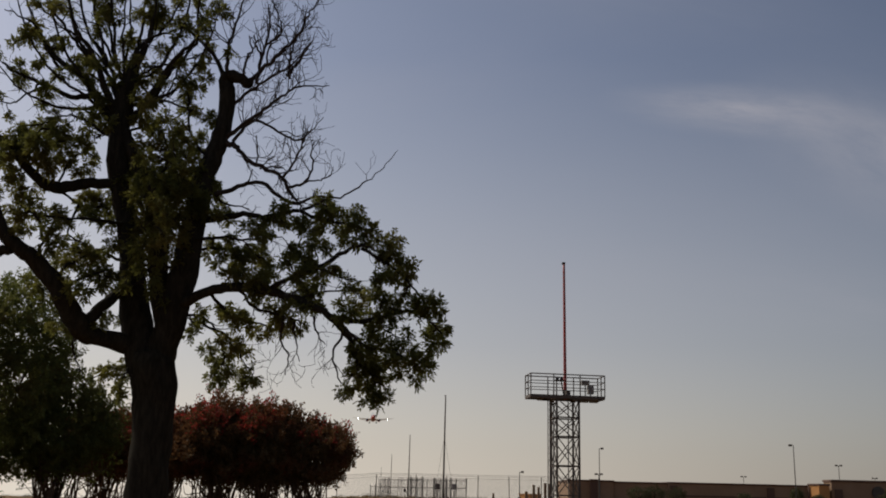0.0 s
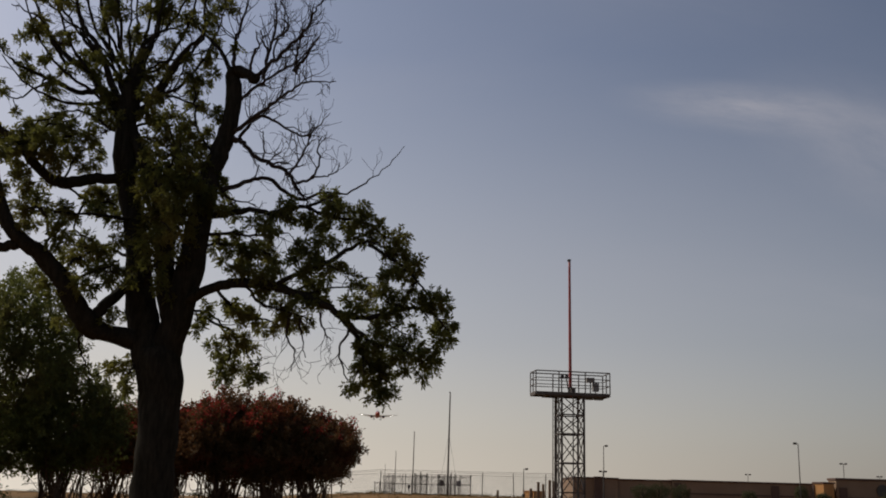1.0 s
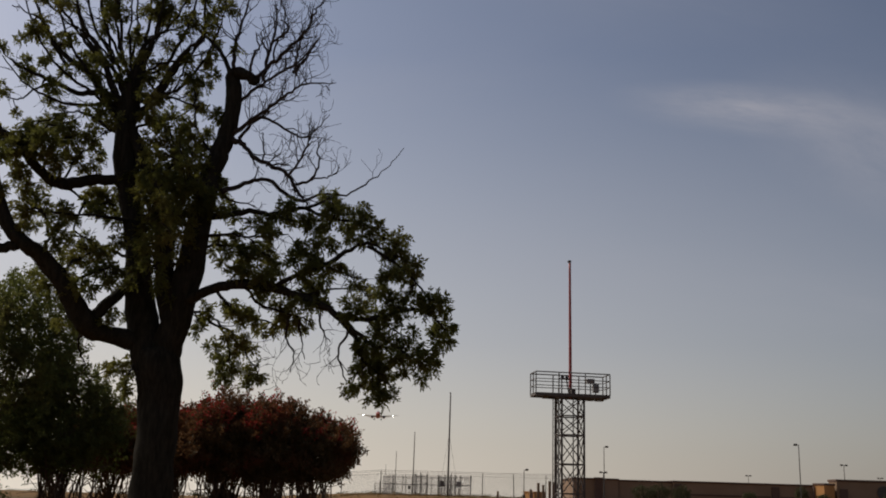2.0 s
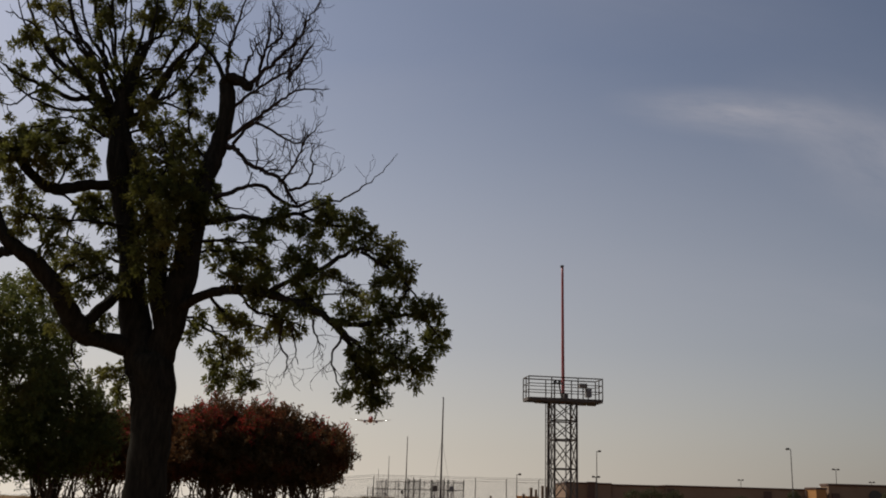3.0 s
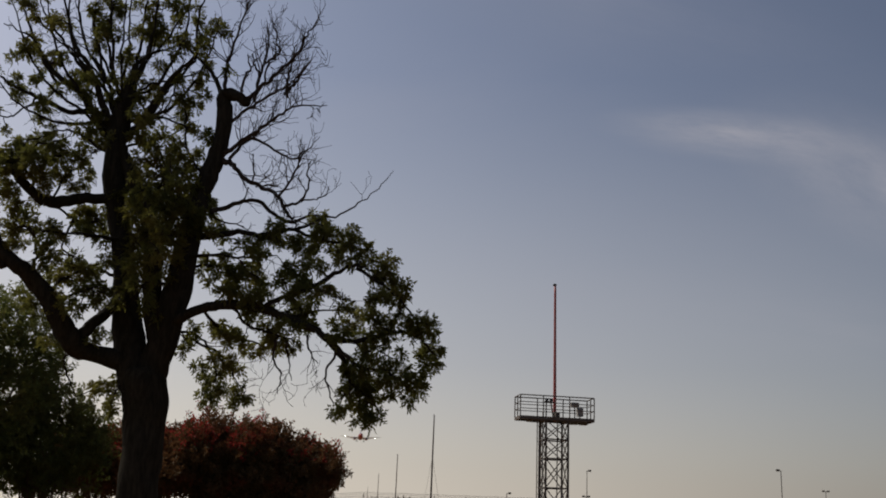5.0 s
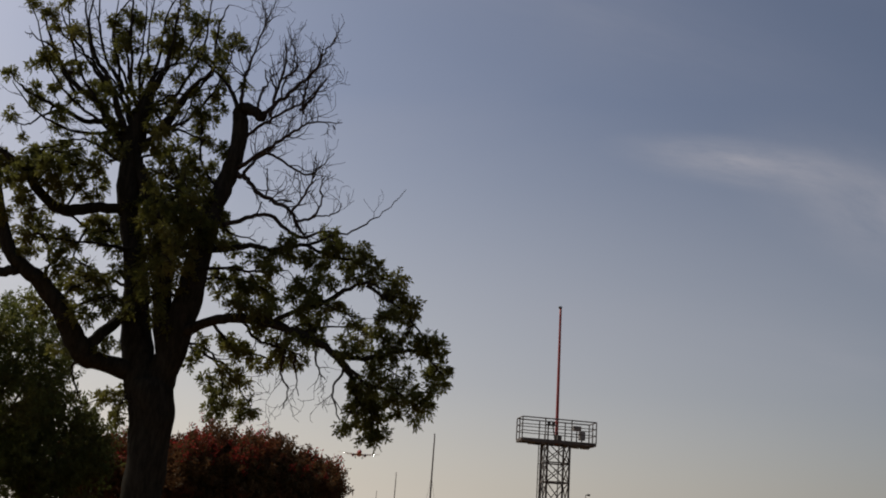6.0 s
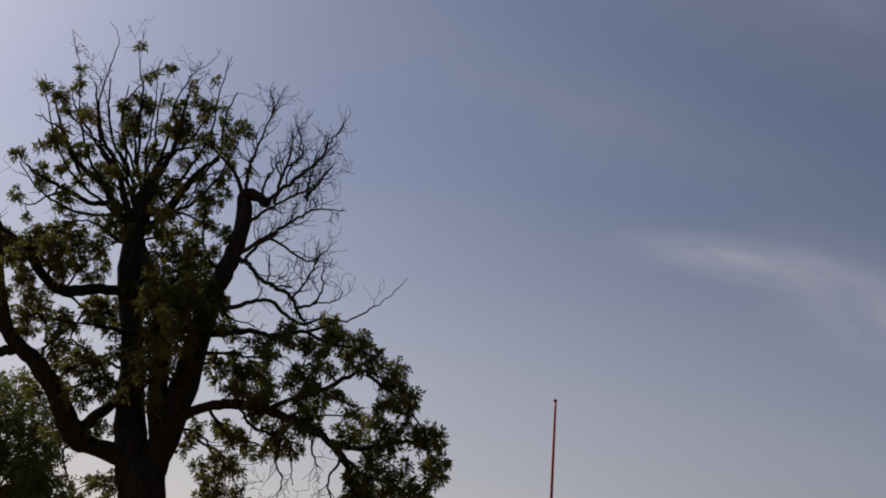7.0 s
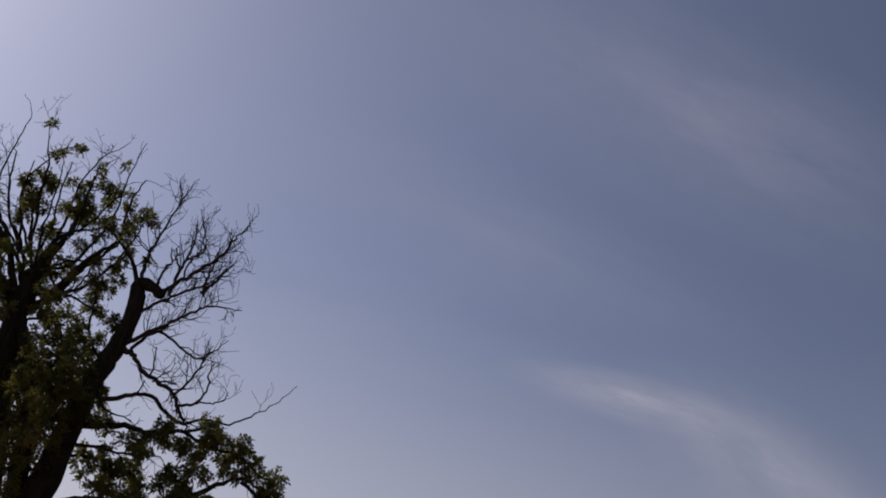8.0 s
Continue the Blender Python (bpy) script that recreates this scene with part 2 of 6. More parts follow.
def ground_height(x, y):
    rise = 1.50 * smooth_step(33, 88, y) * (1 - 0.75 * smooth_step(10, 45, x - 0.02 * y))
    west = smooth_step(0.055, 0.21, -x / max(y, 1.0)) * smooth_step(20, 60, y)
    rise *= 1 - 0.93 * west                       # the berm ends to the west, where the land falls away
    rise -= west * max(y - 170.0, 0.0) * 0.0078
    return rise + 0.06 * noise.noise((x * 0.11, y * 0.11, 0.0)) * smooth_step(6, 25, abs(x) + abs(y)) * (1 - smooth_step(200, 400, y))


def steps(low, high, near, count):
    s = np.linspace(-1, 1, count)
    s = np.sign(s) * (np.abs(s) * near + (np.abs(s) ** 4) * (1 - near))
    return np.where(s < 0, -s * low, s * high)


gx, gy = steps(-4600, 4600, 0.03, 121), steps(-4600, 4800, 0.04, 161)
ground_verts = [(x, y, ground_height(x, y)) for y in gy for x in gx]
ground_faces = [(j * len(gx) + i, j * len(gx) + i + 1, (j + 1) * len(gx) + i + 1, (j + 1) * len(gx) + i)
                for j in range(len(gy) - 1) for i in range(len(gx) - 1)]
mesh_object("ground", ground_verts, ground_faces, GRASS, smooth=True, label="dry tan grass field rising to a low berm", kind="structure", category="ground")

# ---- the large tree ----
TREE = thing("shade_tree", pose(-4.95, 17.5, 0), "large old tree with forked dark trunk and bare upper limbs", "tree")
SKELETON = []          # every limb's smoothed line, for the twigs and the leaves


def limb(name, points, leafy):
    rows = glide(points, 5)
    rng = np.random.RandomState(int(abs(rows[0, 0] * 970 + rows[-1, 2] * 613 + rows[-1, 0] * 377)))
    spread = np.where(rows[:, 3:4] > 0.08, 0.014, 0.022)
    rows[1:-1, :3] += rng.normal(0, 1, (len(rows) - 2, 3)) * spread[1:-1] * (0.6, 0.6, 0.5)
    verts, faces = [], []
    thick = rows[0, 3]
    tube(rows, 14 if thick > 0.12 else 8 if thick > 0.04 else 6, verts, faces, 0.18)
    mesh_object(name, verts, faces, DEAD if leafy < 0 else BARK, TREE, True, "bare dead limb" if leafy < 0 else "")
    SKELETON.append((rows, leafy))


def trunk():
    rows = glide(((0.02, 0, -0.15, 0.50), (0.0, 0, 0.25, 0.41), (-0.02, 0, 0.9, 0.375), (0.0, 0, 1.6, 0.36), (0.0, 0, 2.4, 0.35),
                  (-0.02, 0, 3.1, 0.36), (-0.05, 0, 3.45, 0.385), (-0.10, 0, 3.75, 0.40), (-0.13, 0, 3.95, 0.34)), 6)
    verts, faces = [], []
    tube(rows, 28, verts, faces, 0.16)
    mesh_object("trunk", verts, faces, BARK, TREE, True, "thick furrowed dark trunk")


trunk()
limb("stem", ((-0.21, 0, 3.22, 0.225), (-0.31, 0, 3.81, 0.266), (-0.54, 0.1, 4.68, 0.276), (-0.75, 0.2, 5.79, 0.215), (-0.97, 0.3, 6.68, 0.205), (-1.16, 0.3, 7.45, 0.215), (-1.24, 0.3, 8.23, 0.194), (-1.21, 0.3, 8.87, 0.194), (-1.13, 0.3, 9.3, 0.143), (-1.08, 0.3, 9.69, 0.072), (-1.07, 0.3, 9.93, 0.041)), 0.45)
limb("stem", ((0.02, 0, 3.22, 0.225), (-0.0, 0, 3.82, 0.266), (0.20, -0.1, 4.59, 0.245), (0.36, -0.2, 5.41, 0.245), (0.47, -0.3, 6.22, 0.215), (0.58, -0.3, 7.07, 0.19), (0.78, -0.3, 7.71, 0.164), (0.88, -0.3, 8.26, 0.143), (0.88, -0.3, 8.78, 0.143), (0.82, -0.3, 9.04, 0.123)), 0.35)
limb("stem", ((0.06, 0.0, 3.95, 0.148), (0.02, -0.05, 4.45, 0.15), (-0.13, -0.05, 5.23, 0.165), (-0.20, 0.00, 5.97, 0.175), (-0.24, 0.05, 6.35, 0.17), (-0.48, 0.10, 6.95, 0.155), (-0.75, 0.15, 7.45, 0.14), (-0.98, 0.20, 7.91, 0.12), (-1.15, 0.27, 8.3, 0.07)), 0.3)
limb("knuckle", ((0.79, -0.3, 8.95, 0.113), (0.9, -0.35, 9.09, 0.133), (1.12, -0.4, 9.04, 0.102), (1.27, -0.4, 8.92, 0.082), (1.34, -0.4, 9.03, 0.051)), 0)
limb("limb", ((-0.44, 0, 4.09, 0.205), (-0.9, -0.3, 4.15, 0.154), (-1.17, -0.6, 4.23, 0.184), (-1.36, -0.8, 4.54, 0.184), (-1.62, -1, 4.98, 0.164), (-1.87, -1.2, 5.3, 0.154), (-2.14, -1.4, 5.49, 0.123), (-2.38, -1.5, 5.77, 0.113), (-2.62, -1.6, 6.37, 0.092), (-2.78, -1.7, 7.03, 0.061), (-2.97, -1.7, 7.73, 0.031)), 0.5)
limb("limb", ((-2.23, -1.4, 5.46, 0.092), (-2.55, -1.5, 5.37, 0.082), (-3.08, -1.6, 5.48, 0.061), (-3.77, -1.6, 5.76, 0.031)), 0.8)
limb("limb", ((-1.16, -0.6, 4.34, 0.123), (-0.95, -0.5, 4.66, 0.102), (-0.81, -0.2, 4.95, 0.092), (-0.7, 0.1, 5.19, 0.092)), 0.3)
limb("limb", ((-1.1, 0.3, 7.17, 0.113), (-1.74, 0.2, 7.12, 0.102), (-2.18, 0, 6.97, 0.113), (-2.51, -0.2, 7.11, 0.092), (-2.78, -0.4, 7.42, 0.082), (-3.1, -0.5, 7.72, 0.061), (-3.5, -0.6, 7.99, 0.031)), 0.9)
limb("limb", ((-1.21, 0.3, 8.18, 0.123), (-1.5, 0.4, 8.52, 0.102), (-1.86, 0.5, 9.02, 0.087), (-2.19, 0.6, 9.43, 0.072), (-2.72, 0.7, 9.8, 0.051), (-3.18, 0.8, 10.34, 0.036), (-3.43, 0.8, 10.82, 0.026), (-3.68, 0.8, 11.4, 0.015)), 0.5)
limb("limb", ((-1.34, 0.3, 8.52, 0.092), (-1.47, 0.1, 8.86, 0.072), (-1.82, 0, 9.64, 0.051), (-2.13, -0.1, 10.08, 0.036), (-2.27, -0.2, 10.56, 0.026), (-2.5, -0.2, 11.24, 0.015)), 0.35)
limb("limb", ((-1.09, 0.3, 9.34, 0.061), (-0.97, 0.6, 10.16, 0.046), (-0.96, 0.8, 10.85, 0.033), (-0.98, 0.9, 11.78, 0.02)), 0.4)
limb("limb", ((-1.12, 0.3, 8.33, 0.075), (-0.85, 0.2, 8.58, 0.066), (-0.57, 0, 8.93, 0.056), (-0.17, -0.2, 9.49, 0.041), (0.22, -0.3, 9.89, 0.031), (0.21, -0.3, 10.61, 0.02), (0.35, -0.3, 11.26, 0.012)), 0.6)
limb("limb", ((-1.89, 0.5, 9.01, 0.061), (-2.28, 0.4, 8.92, 0.051), (-2.71, 0.2, 9.07, 0.041), (-3.23, 0.1, 9.25, 0.031), (-3.48, 0, 9.41, 0.02)), 0.9)
limb("limb", ((0.27, -0.2, 4.75, 0.113), (0.88, -0.5, 4.99, 0.082), (1.45, -0.8, 5.02, 0.092), (1.97, -1, 4.94, 0.082), (2.47, -1.1, 4.78, 0.072), (2.97, -1.2, 4.56, 0.061), (3.35, -1.3, 4.24, 0.051), (3.53, -1.3, 3.87, 0.031), (3.6, -1.3, 3.64, 0.02)), 1.02)
limb("limb", ((1.97, -1, 4.94, 0.051), (2.46, -1.2, 5.14, 0.041), (2.95, -1.4, 5.3, 0.041), (3.42, -1.5, 5.58, 0.031), (3.69, -1.5, 5.62, 0.02), (4.02, -1.5, 5.44, 0.015)), 1.02)
limb("limb", ((3.11, -1.2, 4.48, 0.051), (3.64, -1.3, 4.39, 0.041), (4.11, -1.4, 4.52, 0.031), (4.52, -1.4, 4.55, 0.026), (4.83, -1.4, 4.35, 0.015)), 1.02)
limb("limb", ((3.27, -1.3, 4.33, 0.041), (3.77, -1.5, 3.94, 0.031), (4.18, -1.6, 3.87, 0.026), (4.53, -1.6, 3.64, 0.015)), 1.02)
limb("limb", ((3.6, -1.5, 5.58, 0.031), (4.09, -1.6, 5.28, 0.026), (4.32, -1.6, 5.08, 0.02), (4.64, -1.6, 4.71, 0.015)), 1.02)
limb("limb", ((3.39, -1.3, 4.19, 0.031), (3.61, -1.1, 3.76, 0.026), (3.77, -1, 3.59, 0.02), (3.88, -1, 3.44, 0.012)), 1.02)
limb("limb", ((0.65, -0.3, 6.33, 0.061), (1.39, -0.5, 6.4, 0.051), (1.85, -0.7, 6.31, 0.041), (2.43, -0.8, 6.42, 0.031), (2.87, -0.8, 6.53, 0.02), (3.13, -0.8, 6.3, 0.015)), 0.9)
limb("limb", ((2.43, -0.8, 6.42, 0.031), (2.94, -0.9, 6.2, 0.026), (3.45, -1, 6.1, 0.02), (3.84, -1, 5.86, 0.015)), 1.02)
limb("limb", ((0.81, -0.3, 6.81, 0.052), (1.28, -0.2, 7.04, 0.037), (1.61, -0.1, 7.11, 0.037), (1.91, -0.1, 6.9, 0.033), (2.2, 0, 6.77, 0.030), (2.59, 0.1, 6.93, 0.022), (3.02, 0.2, 6.97, 0.019), (3.4, 0.3, 7.29, 0.013), (3.79, 0.3, 7.61, 0.009), (4.05, 0.3, 7.96, 0.005)), -0.05)
limb("limb", ((0.92, -0.3, 7.82, 0.059), (1.17, -0.4, 7.68, 0.044), (1.42, -0.5, 7.4, 0.040), (1.75, -0.6, 7.22, 0.037), (2.08, -0.7, 7.03, 0.033), (2.22, -0.7, 6.78, 0.030), (2.41, -0.7, 6.55, 0.019), (2.5, -0.7, 6.32, 0.011)), -0.8)
limb("limb", ((2.08, -0.7, 7.03, 0.026), (2.28, -0.8, 7.27, 0.022), (2.38, -0.9, 7.53, 0.018), (2.52, -0.9, 7.85, 0.009)), -0.8)
limb("limb", ((0.91, -0.3, 7.89, 0.052), (1.22, -0.5, 8.06, 0.037), (1.6, -0.7, 8.25, 0.030), (2.0, -0.9, 8.48, 0.024), (2.33, -1, 8.63, 0.018), (2.87, -1.1, 8.64, 0.007)), -1)
limb("limb", ((1.06, -0.3, 7.84, 0.037), (1.38, -0.1, 8.33, 0.030), (1.72, 0.1, 8.26, 0.024), (2.09, 0.2, 8.06, 0.018), (2.37, 0.3, 8.27, 0.012), (2.61, 0.3, 8.59, 0.006)), -1)
limb("limb", ((0.99, -0.3, 8.51, 0.037), (1.4, -0.4, 8.87, 0.030), (1.83, -0.6, 9.05, 0.024), (2.16, -0.8, 9.19, 0.018), (2.46, -0.9, 9.56, 0.007)), -1)
limb("limb", ((1.31, -0.4, 8.99, 0.044), (1.6, -0.5, 9.24, 0.037), (1.91, -0.6, 9.52, 0.031), (2.2, -0.7, 9.8, 0.024), (2.37, -0.8, 10.14, 0.017), (2.54, -0.8, 10.46, 0.010), (2.57, -0.8, 10.71, 0.006)), -1)
limb("limb", ((0.86, -0.3, 9.09, 0.044), (0.8, -0.2, 9.62, 0.033), (0.85, -0.1, 10.13, 0.026), (0.93, 0, 10.61, 0.019), (1.04, 0.1, 11.2, 0.013), (1.22, 0.2, 11.82, 0.006)), -0.9)
limb("limb", ((0.82, -0.3, 9.04, 0.051), (0.62, -0.2, 9.47, 0.041), (0.38, -0.1, 9.77, 0.031), (0.05, 0, 10.11, 0.02)), 0.4)
limb("limb", ((1.6, -0.5, 9.24, 0.022), (1.63, -0.4, 9.72, 0.018), (1.8, -0.3, 10.15, 0.013), (1.67, -0.3, 10.47, 0.009), (1.54, -0.3, 10.82, 0.005)), -1)
limb("shoot", ((-1.07, 0.3, 8.31, 0.040), (-1.71, 0.47, 9.5, 0.040), (-2.37, 0.64, 10.25, 0.029), (-2.71, 0.82, 11.22, 0.020), (-2.73, 0.99, 12.36, 0.013), (-2.78, 1.16, 13.12, 0.008), (-3.14, 1.33, 13.65, 0.005)), 0.17)
limb("shoot", ((-1.08, 0.3, 8.72, 0.038), (-1.38, 0.13, 9.63, 0.034), (-1.48, -0.04, 10.4, 0.029), (-1.53, -0.21, 11.19, 0.020), (-1.67, -0.38, 11.72, 0.011), (-1.69, -0.55, 12.0, 0.006)), 0.2)
limb("shoot", ((-1.13, 0.3, 9.08, 0.034), (-1.13, 0.42, 9.69, 0.034), (-1.1, 0.55, 10.52, 0.029), (-1.13, 0.67, 11.38, 0.020), (-0.96, 0.8, 12.1, 0.013), (-0.53, 0.92, 12.77, 0.006)), 0.4)
limb("shoot", ((-1.12, 0.3, 9.32, 0.029), (-0.72, 0.49, 9.53, 0.034), (-0.42, 0.67, 10.3, 0.029), (-0.33, 0.86, 11.07, 0.020), (-0.35, 1.04, 12.13, 0.013), (-0.29, 1.23, 13.01, 0.006)), 0.46)
limb("shoot", ((-1.08, 0.3, 7.85, 0.040), (-1.98, 0.13, 9.18, 0.034), (-2.36, -0.04, 9.77, 0.026), (-2.65, -0.2, 10.51, 0.017), (-2.73, -0.37, 11.29, 0.011), (-2.96, -0.54, 12.0, 0.006)), 0.26)
limb("shoot", ((-1.07, 0.3, 8.31, 0.040), (-2.06, 0.1, 8.91, 0.029), (-2.6, -0.1, 9.33, 0.023), (-2.96, -0.3, 9.91, 0.017), (-3.21, -0.5, 10.63, 0.011), (-3.31, -0.7, 10.81, 0.006)), 0.53)
limb("shoot", ((-1.08, 0.3, 8.72, 0.038), (-0.39, 0.47, 9.08, 0.034), (-0.01, 0.64, 9.71, 0.026), (0.21, 0.81, 10.46, 0.017), (0.29, 0.98, 11.1, 0.011), (0.45, 1.15, 11.35, 0.007)), 0.66)
limb("shoot", ((-1.13, 0.3, 9.08, 0.034), (-1.62, 0.2, 9.87, 0.029), (-1.85, 0.09, 10.42, 0.023), (-1.86, -0.01, 11.0, 0.017), (-1.47, -0.12, 11.59, 0.011), (-1.1, -0.22, 11.78, 0.006)), 0.33)
limb("shoot", ((-1.12, 0.3, 9.32, 0.029), (-1.13, 0.56, 10.01, 0.029), (-0.78, 0.82, 10.58, 0.023), (-0.55, 1.08, 11.36, 0.015), (-0.27, 1.34, 11.83, 0.007)), 0.66)
limb("shoot", ((-1.08, 0.3, 7.85, 0.040), (-1.64, 0.49, 9.64, 0.023), (-2.21, 0.67, 10.42, 0.017), (-2.57, 0.86, 11.4, 0.011), (-2.98, 1.04, 12.14, 0.007), (-3.3, 1.23, 12.49, 0.005)), 0.23)
limb("shoot", ((-1.07, 0.3, 8.31, 0.040), (-1.27, 0.09, 9.87, 0.023), (-1.25, -0.11, 10.65, 0.017), (-1.22, -0.32, 11.17, 0.011), (-1.38, -0.53, 11.54, 0.006)), 0.33)
limb("shoot", ((-1.08, 0.3, 8.72, 0.038), (-1.26, 0.49, 9.7, 0.023), (-0.92, 0.67, 10.23, 0.017), (-0.9, 0.86, 11.12, 0.011), (-0.84, 1.04, 11.92, 0.007), (-0.72, 1.23, 12.62, 0.005)), 0.4)
limb("shoot", ((-1.13, 0.3, 9.08, 0.034), (-1.9, 0.5, 9.36, 0.023), (-2.24, 0.7, 10.04, 0.017), (-2.72, 0.9, 10.6, 0.011), (-3.25, 1.1, 10.89, 0.006)), 0.59)
limb("shoot", ((-1.12, 0.3, 9.32, 0.029), (-0.55, 0.19, 8.81, 0.023), (-0.23, 0.08, 9.16, 0.017), (-0.1, -0.03, 9.62, 0.011), (0.19, -0.14, 9.85, 0.006)), 0.66)
limb("shoot", ((-1.08, 0.3, 7.85, 0.040), (-1.98, 0.44, 8.48, 0.023), (-2.48, 0.58, 8.59, 0.017), (-2.92, 0.73, 8.47, 0.009)), 0.66)
limb("shoot", ((-1.07, 0.3, 8.31, 0.040), (-1.77, 0.08, 9.67, 0.023), (-2.5, -0.13, 10.19, 0.017), (-2.94, -0.35, 10.64, 0.011), (-3.05, -0.56, 10.68, 0.006)), 0.46)
limb("shoot", ((-1.08, 0.3, 8.72, 0.038), (-2.15, 0.18, 8.58, 0.029), (-2.68, 0.06, 8.68, 0.023), (-3.13, -0.06, 8.92, 0.017), (-3.55, -0.18, 9.4, 0.009)), 0.59)
limb("shoot", ((-1.45, 0.30, 9.37, 0.040), (-1.89, 0.45, 9.96, 0.032), (-2.19, 0.60, 10.44, 0.026), (-2.46, 0.75, 11.13, 0.022), (-2.64, 0.90, 11.97, 0.014)), 0.25)
limb("shoot", ((-1.98, 0.30, 9.71, 0.040), (-2.35, 0.30, 10.11, 0.030), (-2.67, 0.30, 10.52, 0.026), (-2.94, 0.30, 10.88, 0.020), (-3.16, 0.30, 11.36, 0.012)), 0.25)
limb("shoot", ((-2.49, 0.30, 9.40, 0.040), (-2.75, 0.15, 9.79, 0.030), (-2.96, 0.00, 10.18, 0.022), (-3.24, -0.15, 10.33, 0.016), (-3.45, -0.30, 10.37, 0.010)), 0.25)
limb("shoot", ((-1.24, 0.30, 9.44, 0.040), (-1.10, 0.45, 10.02, 0.030), (-0.87, 0.60, 10.30, 0.024), (-0.48, 0.75, 10.55, 0.015)), 0.25)
limb("shoot", ((-1.17, 0.30, 9.44, 0.040), (-0.97, 0.30, 9.92, 0.030), (-0.83, 0.30, 10.40, 0.024), (-0.80, 0.30, 11.06, 0.018), (-0.75, 0.30, 11.68, 0.010)), 0.25)
limb("shoot", ((-1.41, 0.30, 9.49, 0.036), (-1.53, 0.15, 10.00, 0.030), (-1.56, 0.00, 10.40, 0.022), (-1.49, -0.15, 11.04, 0.014)), 0.25)
limb("shoot", ((-0.74, 0.30, 8.70, 0.045), (-0.52, 0.45, 9.35, 0.040), (-0.27, 0.60, 9.84, 0.030), (-0.06, 0.75, 10.28, 0.024), (-0.07, 0.90, 10.60, 0.014)), 0.25)
limb("shoot", ((-1.63, 0.30, 9.48, 0.035), (-1.81, 0.30, 10.19, 0.026), (-1.98, 0.30, 10.66, 0.020), (-2.01, 0.30, 11.52, 0.012)), 0.25)
limb("shoot", ((-2.79, 0.30, 9.21, 0.026), (-3.01, 0.15, 8.85, 0.020), (-3.18, 0.00, 8.61, 0.016), (-3.38, -0.15, 8.57, 0.010)), 0.25)
limb("shoot", ((-1.26, 0.30, 9.61, 0.030), (-1.27, 0.45, 10.28, 0.024), (-1.41, 0.60, 10.96, 0.020), (-1.46, 0.75, 11.92, 0.012)), 0.25)
limb("branch", ((-0.73, 0.1, 5.56, 0.037), (-1.28, 0.5, 5.85, 0.025), (-1.83, 0.8, 6.02, 0.019), (-2.27, 0.9, 5.87, 0.012)), 0.85)
limb("branch", ((-0.87, 0.2, 6.33, 0.037), (-1.24, -0.4, 6.26, 0.025), (-1.69, -0.8, 6.18, 0.019), (-2.2, -1, 6.16, 0.012)), 0.85)
limb("branch", ((-0.75, 0.2, 6.11, 0.037), (-0.27, -0.6, 6.43, 0.025), (-0.07, -1, 6.83, 0.019), (-0.16, -1.2, 7.07, 0.009)), 0.85)
limb("branch", ((0.37, -0.2, 5.72, 0.037), (0.72, 0.4, 5.99, 0.025), (1.19, 0.7, 6.02, 0.019), (1.61, 0.8, 5.89, 0.009)), 0.85)
limb("branch", ((0.35, -0.2, 5.93, 0.037), (1.11, -0.9, 5.87, 0.025), (1.68, -1.3, 5.73, 0.019), (2.26, -1.4, 5.77, 0.009)), 0.85)
limb("branch", ((0.48, -0.3, 6.43, 0.037), (0.48, -1, 6.74, 0.025), (0.34, -1.3, 6.95, 0.019), (0.58, -1.5, 6.98, 0.009)), 0.85)
limb("branch", ((0.19, -0.1, 4.61, 0.037), (0.51, 0.5, 4.73, 0.025), (0.81, 0.8, 4.47, 0.019), (0.93, 0.9, 3.96, 0.012), (0.85, 0.9, 3.64, 0.006)), 0.85)
limb("branch", ((0.61, 0.5, 4.57, 0.025), (1.19, 0.3, 4.29, 0.019), (1.44, 0.2, 3.88, 0.012), (1.65, 0.2, 3.68, 0.006)), 0.85)
limb("branch", ((-0.46, 0, 3.81, 0.031), (-0.47, -0.3, 3.57, 0.019), (-0.49, -0.4, 3.41, 0.012)), 0.85)
limb("branch", ((-0.56, 0.1, 5.04, 0.037), (-0.17, -0.6, 5.31, 0.025), (0.01, -0.9, 5.64, 0.019), (-0.24, -1, 6.01, 0.009)), 0.85)
limb("branch", ((-1.89, -1.2, 5.3, 0.037), (-1.74, -1.4, 5.67, 0.025), (-1.88, -1.5, 6.03, 0.019), (-2.19, -1.5, 6.22, 0.012)), 0.85)
limb("branch", ((-1.62, -1, 4.98, 0.031), (-1.53, -0.7, 5.35, 0.025), (-1.23, -0.5, 5.61, 0.019), (-1.03, -0.4, 5.74, 0.012)), 0.85)
limb("branch", ((-2.51, -0.2, 7.11, 0.031), (-2.34, -0.3, 7.54, 0.025), (-1.92, -0.4, 7.79, 0.019), (-1.5, -0.4, 7.74, 0.009)), 0.85)
limb("branch", ((-2.72, -0.3, 7.31, 0.031), (-2.36, -0.8, 7.68, 0.019), (-1.9, -1, 7.77, 0.012), (-1.61, -1, 7.89, 0.009)), 0.85)
limb("branch", ((-1.22, 0.3, 8.12, 0.037), (-0.96, 0.7, 8.45, 0.025), (-0.49, 0.9, 8.66, 0.019), (-0.1, 1, 9.01, 0.009)), 0.85)
limb("branch", ((0.71, -0.3, 7.4, 0.031), (0.14, 0.3, 8.16, 0.025), (0.01, 0.4, 8.77, 0.019), (-0.08, 0.4, 9.23, 0.009)), 0.85)
